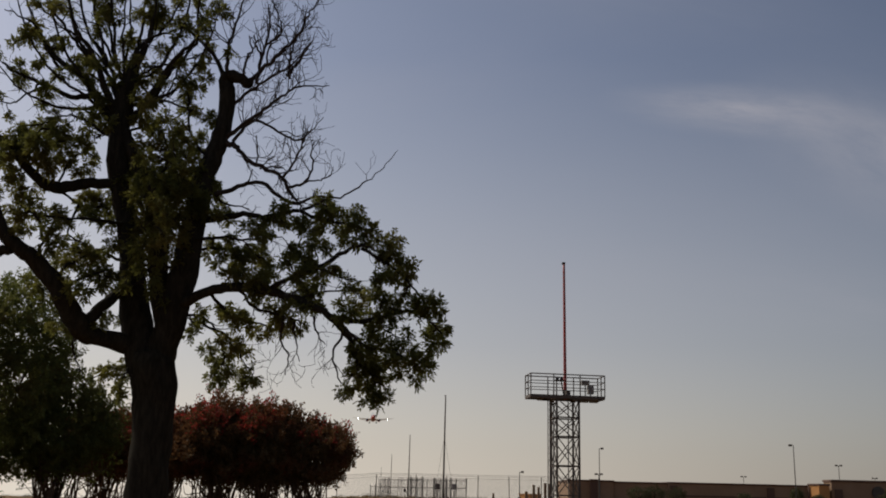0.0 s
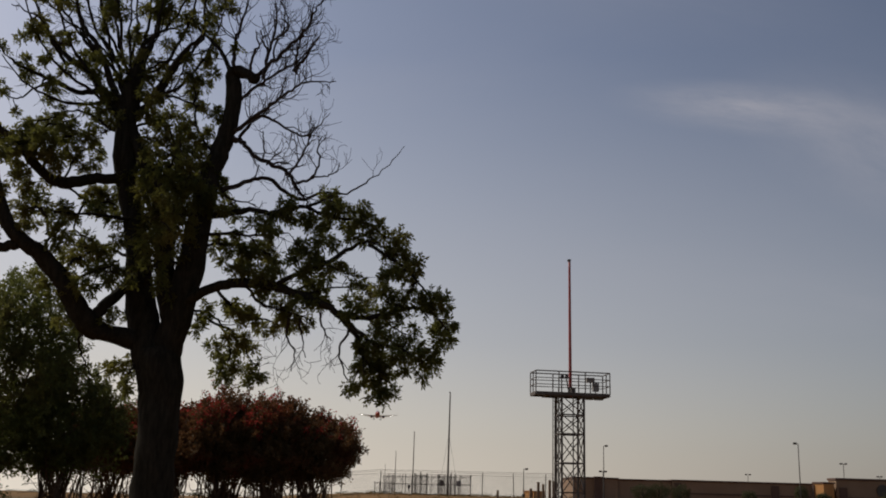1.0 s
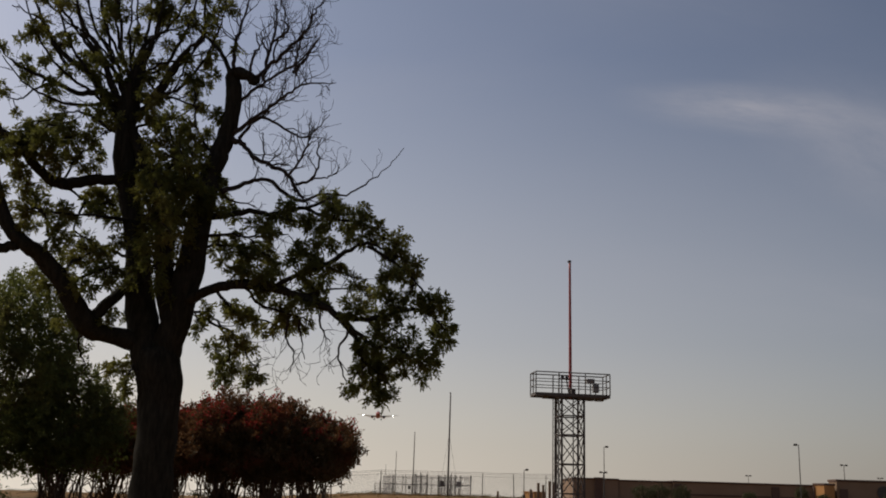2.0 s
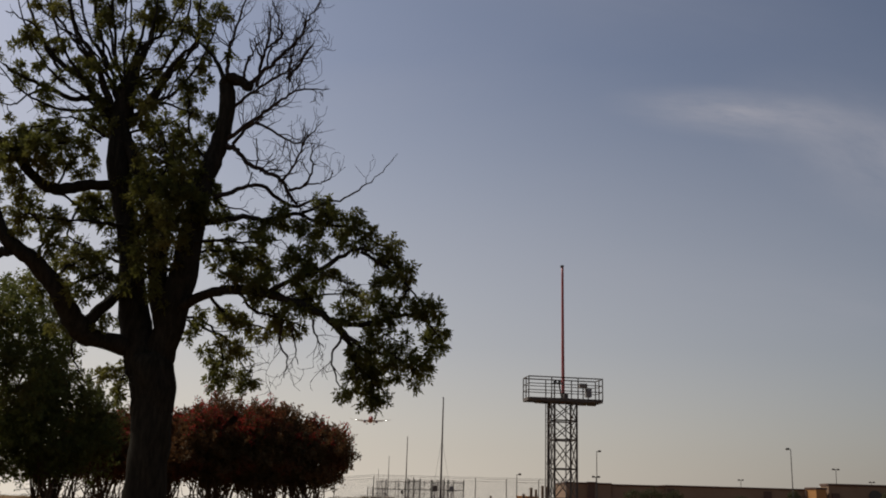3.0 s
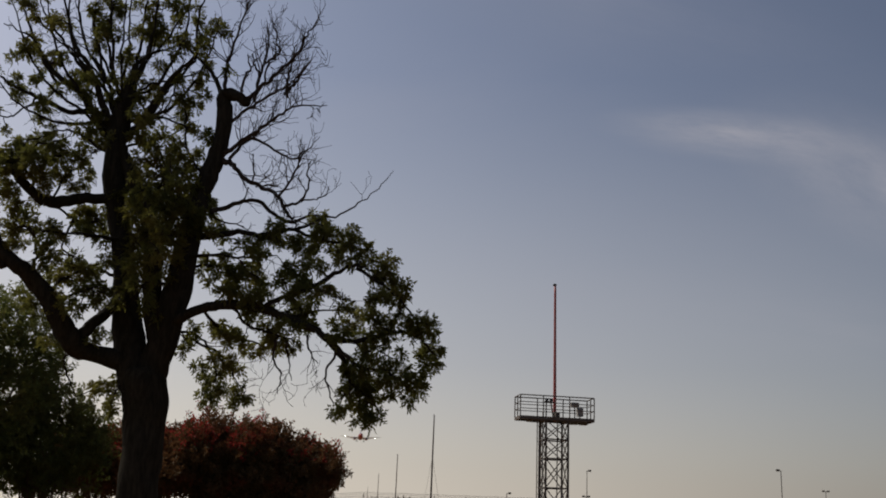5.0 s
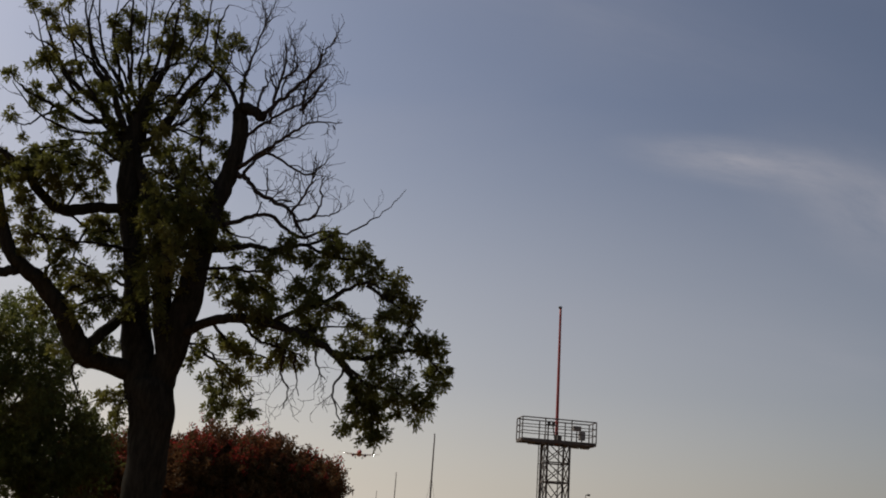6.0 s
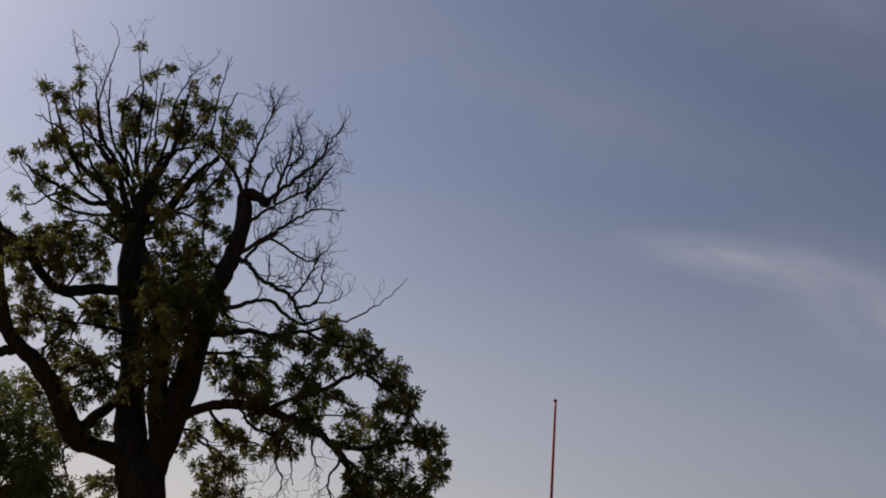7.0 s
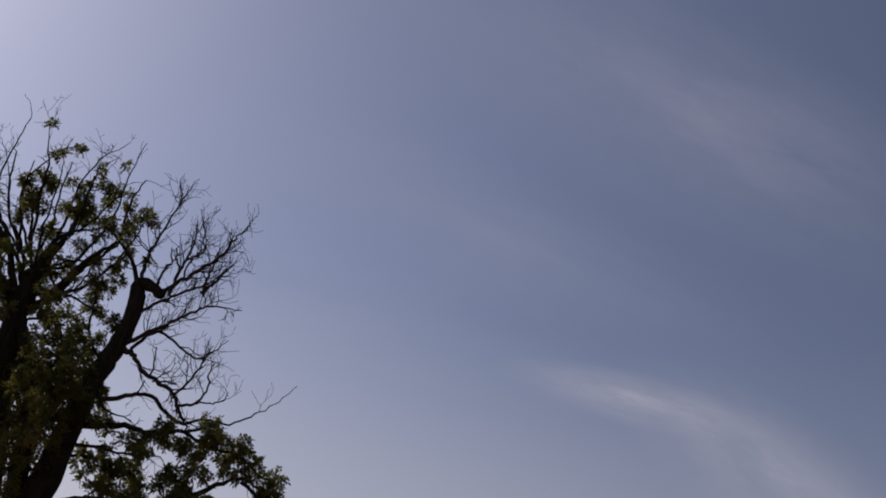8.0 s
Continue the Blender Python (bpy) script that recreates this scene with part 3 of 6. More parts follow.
limb("branch", ((-1.23, 0.3, 8.81, 0.037), (-0.5, -0.4, 8.59, 0.025), (0.09, -0.8, 8.33, 0.019), (0.53, -0.9, 8.14, 0.009)), 0.85)
limb("branch", ((-1.22, 0.3, 9.16, 0.031), (-0.67, 0.1, 9.43, 0.025), (-0.11, 0, 9.52, 0.019), (0.3, 0, 9.7, 0.009)), 0.85)
limb("branch", ((1.45, -0.8, 5.02, 0.031), (1.72, -0.6, 4.71, 0.025), (2.2, -0.5, 4.59, 0.019), (2.6, -0.5, 4.45, 0.012)), 0.85)
limb("branch", ((0.9, -0.5, 4.99, 0.031), (1.07, 0.2, 4.79, 0.025), (1.53, 0.5, 4.65, 0.019), (2.04, 0.6, 4.52, 0.009)), 0.85)
limb("branch", ((-1.36, -0.8, 4.54, 0.031), (-1.76, -0.3, 4.83, 0.019), (-2.16, 0, 5.08, 0.012), (-2.39, 0.1, 4.99, 0.006)), 0.85)
limb("branch", ((3.82, -1.3, 4.44, 0.019), (4.13, -1.6, 4.16, 0.012), (4.36, -1.7, 4.06, 0.009)), 0.85)
limb("branch", ((3.56, -1.3, 4.1, 0.019), (3.82, -0.8, 3.8, 0.012), (3.72, -0.6, 3.54, 0.007)), 0.85)
limb("branch", ((2.47, -1.1, 4.78, 0.025), (2.78, -0.6, 4.98, 0.019), (3.15, -0.4, 5.08, 0.012), (3.55, -0.4, 5.04, 0.006)), 0.85)
limb("branch", ((2.86, -1.4, 5.3, 0.019), (3.28, -1.8, 5.03, 0.012), (3.67, -2, 4.9, 0.007)), 0.85)
limb("branch", ((-0.48, 0.2, 7.1, 0.031), (0.05, -0.7, 7.35, 0.019), (-0.0, -1, 7.66, 0.012)), 0.85)
limb("branch", ((0.45, -0.3, 6.22, 0.031), (0.23, -1, 6.22, 0.019), (0.08, -1.4, 5.91, 0.012)), 0.85)
limb("branch", ((0.3, -0.2, 5.41, 0.031), (0.09, -0.9, 5.35, 0.019), (-0.1, -1.2, 5.17, 0.012)), 0.85)
limb("branch", ((-1.04, 0.3, 7.67, 0.031), (-0.44, -0.5, 7.62, 0.019), (0.05, -0.8, 7.58, 0.012)), 0.85)
limb("branch", ((-1.88, 0.4, 6.79, 0.025), (-1.99, 0.3, 6.22, 0.019), (-1.62, 0.2, 5.98, 0.012)), 0.85)
limb("branch", ((-2.18, 0, 6.97, 0.025), (-2.14, 0.3, 7.53, 0.019), (-1.89, 0.4, 7.8, 0.012), (-1.6, 0.4, 7.64, 0.006)), 0.85)
limb("branch", ((-2.8, -0.4, 7.42, 0.025), (-2.88, 0.1, 8.12, 0.019), (-2.56, 0.3, 8.37, 0.012)), 0.85)
limb("branch", ((-1.56, -1, 4.89, 0.025), (-1.03, -1.2, 5.05, 0.019), (-0.68, -1.3, 5.14, 0.012)), 0.85)
limb("branch", ((0.14, -0.1, 4.61, 0.025), (0.13, -0.7, 4.89, 0.019), (-0.03, -0.9, 5.05, 0.012)), 0.85)
limb("branch", ((0.58, -0.3, 7.07, 0.031), (0.39, -1, 6.64, 0.019), (0.12, -1.4, 6.45, 0.012)), 0.85)
limb("branch", ((-1.21, 0.3, 8.01, 0.031), (-1.83, 0.7, 8.37, 0.019), (-2.27, 0.9, 8.73, 0.012)), 0.85)
limb("branch", ((0.59, -0.3, 6.97, 0.031), (0.89, 0.3, 6.83, 0.019), (1.28, 0.5, 6.79, 0.012)), 0.85)
limb("branch", ((-1.24, -0.6, 4.19, 0.025), (-1.51, -0.1, 4.01, 0.019), (-1.43, 0.1, 3.69, 0.012), (-1.3, 0.1, 3.45, 0.006)), 0.85)
limb("branch", ((-0.88, 0.3, 7.12, 0.037), (-0.65, 1, 7.7, 0.025), (-0.18, 1.4, 7.61, 0.019), (0.27, 1.5, 7.3, 0.012)), 0.85)
limb("branch", ((-2.18, 0, 6.97, 0.031), (-1.88, 0.4, 6.79, 0.019), (-1.38, 0.5, 6.73, 0.012)), 0.85)
limb("limb", ((2.12, -0.60, 6.88, 0.029), (2.43, -0.50, 7.01, 0.026), (2.55, -0.40, 7.31, 0.019), (2.51, -0.30, 7.72, 0.014), (2.56, -0.20, 7.94, 0.007)), -0.35)
limb("limb", ((2.47, -0.60, 6.98, 0.019), (2.72, -0.50, 7.09, 0.014), (2.89, -0.40, 7.19, 0.011), (2.92, -0.30, 7.40, 0.006)), -0.35)
limb("limb", ((1.52, -0.60, 7.21, 0.014), (1.44, -0.50, 7.01, 0.012), (1.40, -0.40, 6.96, 0.007)), -0.35)
limb("limb", ((1.64, -0.60, 7.22, 0.019), (1.85, -0.50, 7.29, 0.017), (2.01, -0.40, 7.31, 0.012)), -0.35)
limb("limb", ((1.58, -0.60, 7.32, 0.019), (1.56, -0.50, 7.65, 0.014), (1.50, -0.40, 7.93, 0.010)), -0.35)
limb("limb", ((1.46, -0.50, 8.90, 0.038), (1.49, -0.42, 9.36, 0.033), (1.53, -0.34, 9.74, 0.027), (1.58, -0.26, 10.19, 0.019), (1.50, -0.18, 10.66, 0.012)), -0.3)
limb("limb", ((1.52, -0.50, 9.40, 0.025), (1.37, -0.42, 9.70, 0.019), (1.31, -0.34, 9.94, 0.012)), -0.3)
limb("limb", ((1.56, -0.50, 9.69, 0.021), (1.75, -0.42, 9.85, 0.019), (1.82, -0.34, 10.05, 0.015), (1.65, -0.26, 10.25, 0.010)), -0.3)
limb("limb", ((1.21, -0.50, 9.09, 0.029), (1.22, -0.42, 9.47, 0.025), (1.28, -0.34, 9.60, 0.019), (1.20, -0.26, 9.96, 0.012)), -0.3)
limb("limb", ((2.06, -0.50, 9.01, 0.029), (2.03, -0.42, 9.47, 0.025), (2.08, -0.34, 9.85, 0.019), (2.11, -0.26, 10.22, 0.012)), -0.3)
limb("limb", ((1.99, -0.50, 9.09, 0.033), (2.17, -0.42, 9.36, 0.027), (2.28, -0.34, 9.63, 0.019), (2.39, -0.26, 9.90, 0.012)), -0.3)
limb("twig", ((2.21, -0.5, 4.49, 0.031), (2.18, -0.4, 4.21, 0.02), (2.33, -0.4, 3.92, 0.014), (2.3, -0.4, 3.58, 0.008)), -0.25)
limb("twig", ((2.42, -0.6, 4.48, 0.026), (2.44, -0.5, 4.2, 0.016), (2.54, -0.5, 3.81, 0.008)), -0.25)
limb("twig", ((3.33, -1.3, 4.19, 0.026), (3.19, -1.2, 3.83, 0.018), (3.35, -1.2, 3.37, 0.01)), -0.25)
limb("twig", ((2.82, -1.1, 4.5, 0.026), (2.87, -1, 4.23, 0.016), (3.02, -1, 4.04, 0.008)), -0.25)


CLUMPS = []            # heart and radius of every dense clump of foliage


def clumps(bough, places):
    """Notes the clumps that one bough carries: x, y, z from the tree's foot, and radius."""
    CLUMPS.extend(places)


clumps("upper shoots", ((-1.64, -0.55, 11.98, 0.06), (-1.21, 0.19, 11.90, 0.10), (-1.51, -0.14, 11.50, 0.06), (-1.40, -0.00, 11.69, 0.06),
    (-2.79, -0.13, 11.30, 0.08), (-2.82, -0.20, 11.54, 0.05), (-2.74, -0.28, 11.01, 0.08), (-3.19, -0.74, 10.76, 0.09), (-2.92, -0.57, 10.67, 0.14),
    (-2.86, -0.27, 10.57, 0.09), (-2.57, -0.14, 10.58, 0.13), (-2.42, 0.21, 10.69, 0.08), (-1.95, 0.00, 10.86, 0.10), (-1.86, 0.03, 10.94, 0.10),
    (-1.78, 0.27, 10.79, 0.17), (-1.68, -0.03, 10.42, 0.12), (-1.52, 0.14, 11.11, 0.14), (-1.35, -0.04, 10.87, 0.12)))
clumps("top right", ((-1.35, 0.84, 11.49, 0.09), (-1.65, -0.02, 11.11, 0.05), (-1.07, 0.89, 11.52, 0.11), (-1.05, 1.49, 12.36, 0.08),
    (-0.95, 1.11, 11.93, 0.07), (-0.51, 1.16, 12.33, 0.08), (-0.71, 1.01, 11.69, 0.12), (-0.57, 1.03, 11.52, 0.11), (-0.36, 0.81, 11.56, 0.08),
    (-0.31, 1.38, 11.79, 0.08), (-0.94, 0.66, 11.07, 0.16), (-1.02, 0.71, 10.83, 0.16), (-0.76, 0.67, 10.84, 0.16), (-0.71, 1.47, 11.54, 0.12),
    (0.17, -0.09, 10.76, 0.10), (0.17, 1.10, 11.30, 0.11), (0.42, 0.81, 11.03, 0.11), (0.15, 0.85, 10.96, 0.09), (-1.15, 0.35, 10.69, 0.11),
    (-3.15, 0.40, 10.40, 0.13), (-0.66, 1.11, 10.95, 0.12), (-0.35, 0.97, 10.84, 0.12), (0.24, 0.10, 10.49, 0.11)))
clumps("upper left", ((-2.91, -0.27, 9.85, 0.18), (-3.20, -0.31, 9.71, 0.08), (-2.92, 0.78, 10.20, 0.16), (-2.30, -0.14, 9.84, 0.11),
    (-2.72, -0.21, 9.37, 0.12), (-2.99, 0.73, 9.96, 0.08), (-3.19, 0.06, 9.35, 0.13), (-3.15, 0.17, 9.15, 0.11), (-2.50, -0.20, 8.86, 0.15),
    (-2.80, 0.43, 8.86, 0.11), (-2.40, -0.53, 10.33, 0.08), (-2.93, 1.03, 11.20, 0.08), (-1.56, -0.20, 10.36, 0.12), (-1.77, 0.19, 10.30, 0.11),
    (-1.92, 0.27, 10.21, 0.08), (-2.35, 0.83, 9.90, 0.13), (-2.27, 0.33, 9.51, 0.11), (-2.46, 0.12, 9.26, 0.10), (-2.05, 0.58, 9.69, 0.11),
    (-3.71, 0.04, 9.65, 0.12), (-3.49, -0.07, 8.80, 0.10), (-1.77, -0.19, 8.41, 0.07), (-3.13, -0.15, 8.28, 0.07)))
clumps("upper middle", ((-1.26, 0.47, 10.22, 0.14), (-1.01, 1.15, 10.86, 0.11), (-0.66, 0.55, 10.04, 0.11), (-0.33, 0.30, 10.18, 0.10),
    (0.36, -0.33, 10.15, 0.10), (-0.28, 0.80, 10.65, 0.10), (0.35, -0.38, 9.95, 0.07), (0.40, 0.00, 9.70, 0.09), (0.17, 0.92, 10.37, 0.07),
    (-1.26, 0.18, 9.93, 0.11), (-0.93, -0.03, 9.57, 0.08), (-1.40, -0.05, 10.38, 0.10), (0.85, -0.18, 9.68, 0.08), (-0.22, -0.47, 8.93, 0.08),
    (-0.77, 0.14, 9.53, 0.08)))
clumps("behind the knuckle", ((-0.14, -0.03, 9.49, 0.13), (0.05, 0.68, 9.82, 0.13), (0.26, 0.44, 9.43, 0.11), (0.01, 0.14, 9.17, 0.17),
    (-0.07, 0.55, 9.10, 0.14), (-0.08, 0.64, 8.85, 0.14), (0.21, 0.30, 9.13, 0.08), (-0.51, 0.10, 8.76, 0.07), (-0.70, 0.48, 9.47, 0.13),
    (-0.79, 0.73, 8.57, 0.17), (-0.61, 0.56, 8.32, 0.14), (-0.29, 0.95, 8.61, 0.14), (0.65, -0.26, 8.29, 0.13), (0.56, -0.93, 8.13, 0.08),
    (-0.00, -0.70, 7.61, 0.16), (0.12, -0.07, 7.90, 0.16), (0.27, 0.28, 7.90, 0.13), (-0.19, -0.81, 7.56, 0.10), (0.20, -0.99, 7.29, 0.12),
    (0.71, -1.78, 6.99, 0.09), (0.40, 0.10, 8.08, 0.10)))
clumps("left limb top", ((-2.87, -0.37, 7.73, 0.20), (-2.20, -0.95, 7.49, 0.22), (-2.08, -0.29, 7.76, 0.20), (-1.62, -0.47, 7.70, 0.16),
    (-2.22, -0.46, 7.32, 0.18), (-2.18, 0.32, 7.64, 0.17), (-2.56, -0.53, 7.40, 0.14), (-1.90, 0.74, 7.91, 0.11), (-1.68, 0.17, 7.45, 0.10),
    (-1.95, 0.35, 7.43, 0.11), (-2.16, -0.30, 7.17, 0.10), (-2.92, 0.15, 8.13, 0.16), (-2.83, 0.67, 8.42, 0.18), (-1.81, -1.02, 7.75, 0.15),
    (-2.60, 0.44, 8.51, 0.13), (-3.45, -0.11, 7.84, 0.21), (-2.62, -2.06, 6.60, 0.16)))
clumps("left limb", ((-2.72, -0.57, 6.89, 0.15), (-2.31, -1.10, 6.53, 0.15), (-2.35, -1.14, 6.17, 0.19), (-1.74, -1.89, 6.15, 0.13),
    (-2.19, -0.54, 6.33, 0.12), (-2.41, -0.60, 6.06, 0.13), (-1.51, -1.83, 5.75, 0.13), (-1.92, -0.43, 6.39, 0.14), (-1.69, -0.74, 6.13, 0.14),
    (-1.49, -1.57, 5.63, 0.11), (-2.16, -1.50, 5.72, 0.10), (-1.91, -0.10, 5.94, 0.10), (-2.57, -1.78, 6.36, 0.17), (-2.76, -1.14, 6.05, 0.17),
    (-2.67, -1.52, 5.56, 0.12)))
clumps("left middle", ((-1.88, 0.71, 7.05, 0.16), (-1.59, 0.69, 6.99, 0.18), (-1.48, -0.11, 6.47, 0.14), (-1.53, 0.78, 6.73, 0.15),
    (-1.21, 0.10, 6.33, 0.12), (-1.14, 0.36, 6.96, 0.14), (-1.80, 0.39, 6.76, 0.11), (-1.60, -1.49, 5.50, 0.11), (-2.13, 0.50, 5.77, 0.15),
    (-1.85, 0.67, 6.03, 0.17), (-1.21, -0.57, 5.58, 0.17), (-1.51, -0.55, 5.47, 0.15), (-1.31, 0.41, 5.83, 0.11), (-0.86, -0.52, 5.82, 0.12),
    (-1.08, 0.21, 7.19, 0.13), (-0.95, 0.22, 6.84, 0.10), (-0.52, 0.02, 6.34, 0.18), (-0.62, 0.01, 6.16, 0.13), (-0.94, 0.45, 7.15, 0.13)))
clumps("between the stems", ((-0.86, 0.74, 7.59, 0.18), (-0.59, 0.31, 7.12, 0.19), (-0.23, 0.07, 7.39, 0.17), (0.17, -1.33, 6.63, 0.17),
    (0.45, -1.45, 6.94, 0.15), (-0.22, 1.44, 7.61, 0.21), (0.49, -0.22, 7.20, 0.16), (0.65, -0.20, 7.04, 0.17), (0.68, 0.19, 6.95, 0.14),
    (0.45, -0.20, 6.82, 0.16), (0.35, -1.23, 6.46, 0.14), (0.23, -1.80, 6.23, 0.11), (0.63, -0.20, 7.32, 0.12), (0.73, 0.65, 6.82, 0.14),
    (1.11, -0.18, 6.42, 0.11), (0.95, -0.67, 6.32, 0.10), (0.04, -0.84, 4.96, 0.11), (0.12, -1.17, 5.09, 0.08), (0.13, -0.40, 4.80, 0.06)))
clumps("lower left", ((-1.52, -0.96, 5.09, 0.12), (-1.19, -1.26, 4.84, 0.13), (-1.53, -0.95, 4.80, 0.09), (-0.94, -1.40, 4.73, 0.11),
    (-2.26, -0.03, 5.07, 0.12), (-2.56, 0.29, 5.27, 0.11), (-2.06, -0.08, 4.86, 0.08), (-0.97, -1.20, 5.15, 0.13), (-0.83, -0.90, 5.26, 0.12),
    (-0.65, -0.97, 5.11, 0.12), (-0.72, -1.30, 4.94, 0.11), (-0.87, -0.08, 5.04, 0.08), (-0.88, -0.38, 4.57, 0.10), (-0.78, 0.13, 4.56, 0.08),
    (-0.90, -0.67, 4.37, 0.06), (-1.58, -0.90, 4.27, 0.07), (-1.55, -0.36, 4.32, 0.08)))
clumps("by the trunk", ((-1.01, 0.12, 3.61, 0.10), (-0.81, 0.00, 3.65, 0.11), (-0.62, 0.06, 3.55, 0.10), (-0.55, -0.36, 3.36, 0.10),
    (-0.55, -0.09, 3.78, 0.08), (-0.46, -0.45, 3.18, 0.08), (0.53, 0.50, 4.67, 0.11), (0.54, 0.10, 4.44, 0.08), (0.40, 0.27, 4.36, 0.06),
    (0.53, 0.60, 4.90, 0.09)))
clumps("low right", ((0.64, 0.87, 4.16, 0.12), (0.72, 1.30, 4.01, 0.14), (0.97, 1.06, 4.14, 0.14), (1.07, 0.24, 4.28, 0.13), (1.31, 0.11, 4.17, 0.14),
    (1.38, 0.58, 4.14, 0.11), (0.85, 0.79, 3.57, 0.12), (0.95, 1.05, 3.72, 0.11), (1.59, 0.21, 3.59, 0.14), (1.49, 0.42, 3.75, 0.11),
    (1.46, 0.15, 3.43, 0.08), (1.02, 1.21, 3.84, 0.12), (0.71, 0.92, 3.75, 0.09), (1.01, 0.14, 4.83, 0.09), (1.18, -0.14, 4.63, 0.11),
    (1.30, 0.01, 4.66, 0.11), (0.64, 0.63, 6.15, 0.12), (0.83, 0.54, 5.96, 0.12), (1.30, -0.97, 5.86, 0.10), (0.64, 0.24, 5.84, 0.09),
    (0.75, 0.51, 5.73, 0.10)))
clumps("bough top", ((2.11, -0.84, 6.43, 0.16), (1.94, -0.68, 6.30, 0.11), (2.16, -0.46, 6.33, 0.14), (2.47, -0.84, 6.17, 0.14),
    (1.70, -0.64, 6.16, 0.16), (1.97, -1.46, 5.75, 0.14), (1.44, -0.34, 6.29, 0.08), (2.72, 0.09, 6.87, 0.16), (2.92, -1.03, 6.34, 0.17),
    (2.79, -0.70, 6.22, 0.13), (3.09, -0.83, 6.40, 0.11), (2.64, -0.96, 6.04, 0.13), (3.19, -0.64, 6.14, 0.15), (3.42, -1.10, 6.18, 0.16),
    (3.44, -0.73, 6.45, 0.09), (3.64, -1.21, 6.00, 0.13), (3.79, -1.15, 6.02, 0.08), (3.41, -1.84, 5.63, 0.10), (3.56, -1.23, 5.76, 0.11),
    (2.78, -0.50, 6.01, 0.11), (2.74, -1.24, 5.72, 0.11), (3.00, -1.38, 5.61, 0.10)))
clumps("bough heart", ((2.43, -1.00, 5.63, 0.13), (2.57, -0.94, 5.55, 0.13), (2.69, -1.00, 5.43, 0.11), (2.34, -1.28, 5.42, 0.11),
    (1.21, 0.53, 5.87, 0.18), (1.40, 0.85, 6.01, 0.21), (1.03, 0.94, 5.80, 0.14), (1.52, 1.19, 5.91, 0.14), (1.04, 0.51, 6.02, 0.12),
    (1.51, -0.83, 5.25, 0.15), (1.88, -1.23, 5.13, 0.16), (1.76, 0.49, 5.61, 0.14), (1.35, -0.99, 5.16, 0.11), (1.79, -0.94, 4.94, 0.15),
    (2.03, -0.98, 4.98, 0.11), (2.10, -0.37, 4.76, 0.17), (2.20, -0.31, 4.57, 0.15), (1.91, 0.56, 4.61, 0.12), (1.83, 0.51, 4.45, 0.10),
    (2.08, 0.87, 4.57, 0.10), (2.49, -0.23, 4.45, 0.10), (2.48, -1.30, 4.60, 0.11), (1.82, -0.54, 4.86, 0.11)))
clumps("bough under", ((1.33, 0.31, 4.71, 0.12), (1.41, 0.50, 4.59, 0.12), (1.50, 0.91, 4.51, 0.11), (1.10, 0.16, 4.84, 0.09),
    (1.22, 0.19, 4.54, 0.09), (2.55, -1.35, 5.12, 0.12), (2.61, -1.52, 5.27, 0.10), (2.54, -0.49, 5.00, 0.15), (2.71, -0.60, 4.89, 0.15),
    (2.70, -1.20, 4.62, 0.11), (2.81, -0.90, 4.73, 0.11), (2.82, -0.47, 5.22, 0.09), (2.88, -1.40, 5.21, 0.12), (3.10, -1.70, 5.15, 0.10),
    (3.26, -1.77, 5.14, 0.08), (2.66, -0.73, 5.11, 0.11), (3.43, -1.67, 4.93, 0.10), (3.44, -0.04, 5.21, 0.08), (3.23, -0.37, 4.89, 0.11),
    (3.47, -0.32, 4.81, 0.13), (3.70, -1.15, 4.52, 0.11), (3.43, -1.43, 4.50, 0.10), (3.30, -1.47, 4.45, 0.09)))
clumps("bough end top", ((3.75, -0.68, 5.90, 0.11), (4.10, -0.87, 5.91, 0.13), (4.05, -1.57, 5.54, 0.14), (4.15, -1.48, 5.46, 0.12),
    (3.90, -1.46, 5.50, 0.08), (4.28, -1.39, 5.39, 0.10), (4.43, -1.56, 5.30, 0.08), (3.74, -0.80, 5.02, 0.11), (3.61, -0.31, 5.01, 0.08),
    (3.96, -1.41, 5.18, 0.12), (3.94, -1.70, 4.97, 0.10), (4.17, -1.88, 5.08, 0.14), (4.29, -1.33, 5.11, 0.12), (4.38, -1.48, 5.23, 0.10),
    (4.34, -1.40, 4.91, 0.08), (3.92, -1.27, 4.83, 0.11), (4.16, -1.32, 4.78, 0.10), (4.02, -1.23, 4.65, 0.12), (3.96, -1.69, 4.43, 0.10),
    (4.17, -1.47, 4.51, 0.10), (3.84, -1.19, 4.36, 0.13), (4.26, -1.36, 4.64, 0.08)))
clumps("bough tip", ((4.64, -1.75, 4.67, 0.14), (4.82, -1.92, 4.68, 0.12), (4.50, -1.49, 4.61, 0.10), (4.77, -1.61, 4.55, 0.12),
    (4.91, -1.36, 4.55, 0.10), (4.64, -1.50, 4.52, 0.09), (4.87, -1.00, 4.33, 0.15), (4.96, -1.37, 4.09, 0.10), (5.01, -1.53, 4.30, 0.07),
    (4.84, -1.71, 3.99, 0.10), (4.74, -1.29, 4.24, 0.09), (4.51, -1.35, 3.94, 0.12), (4.62, -1.71, 3.71, 0.14), (4.48, -1.45, 3.65, 0.09),
    (4.57, -1.20, 3.50, 0.10), (4.75, -1.43, 3.66, 0.10), (4.70, -1.43, 3.84, 0.09), (4.18, -1.42, 4.30, 0.08), (4.38, -1.70, 4.16, 0.07),
    (4.33, -1.54, 4.00, 0.08), (3.82, -1.45, 4.18, 0.10)))
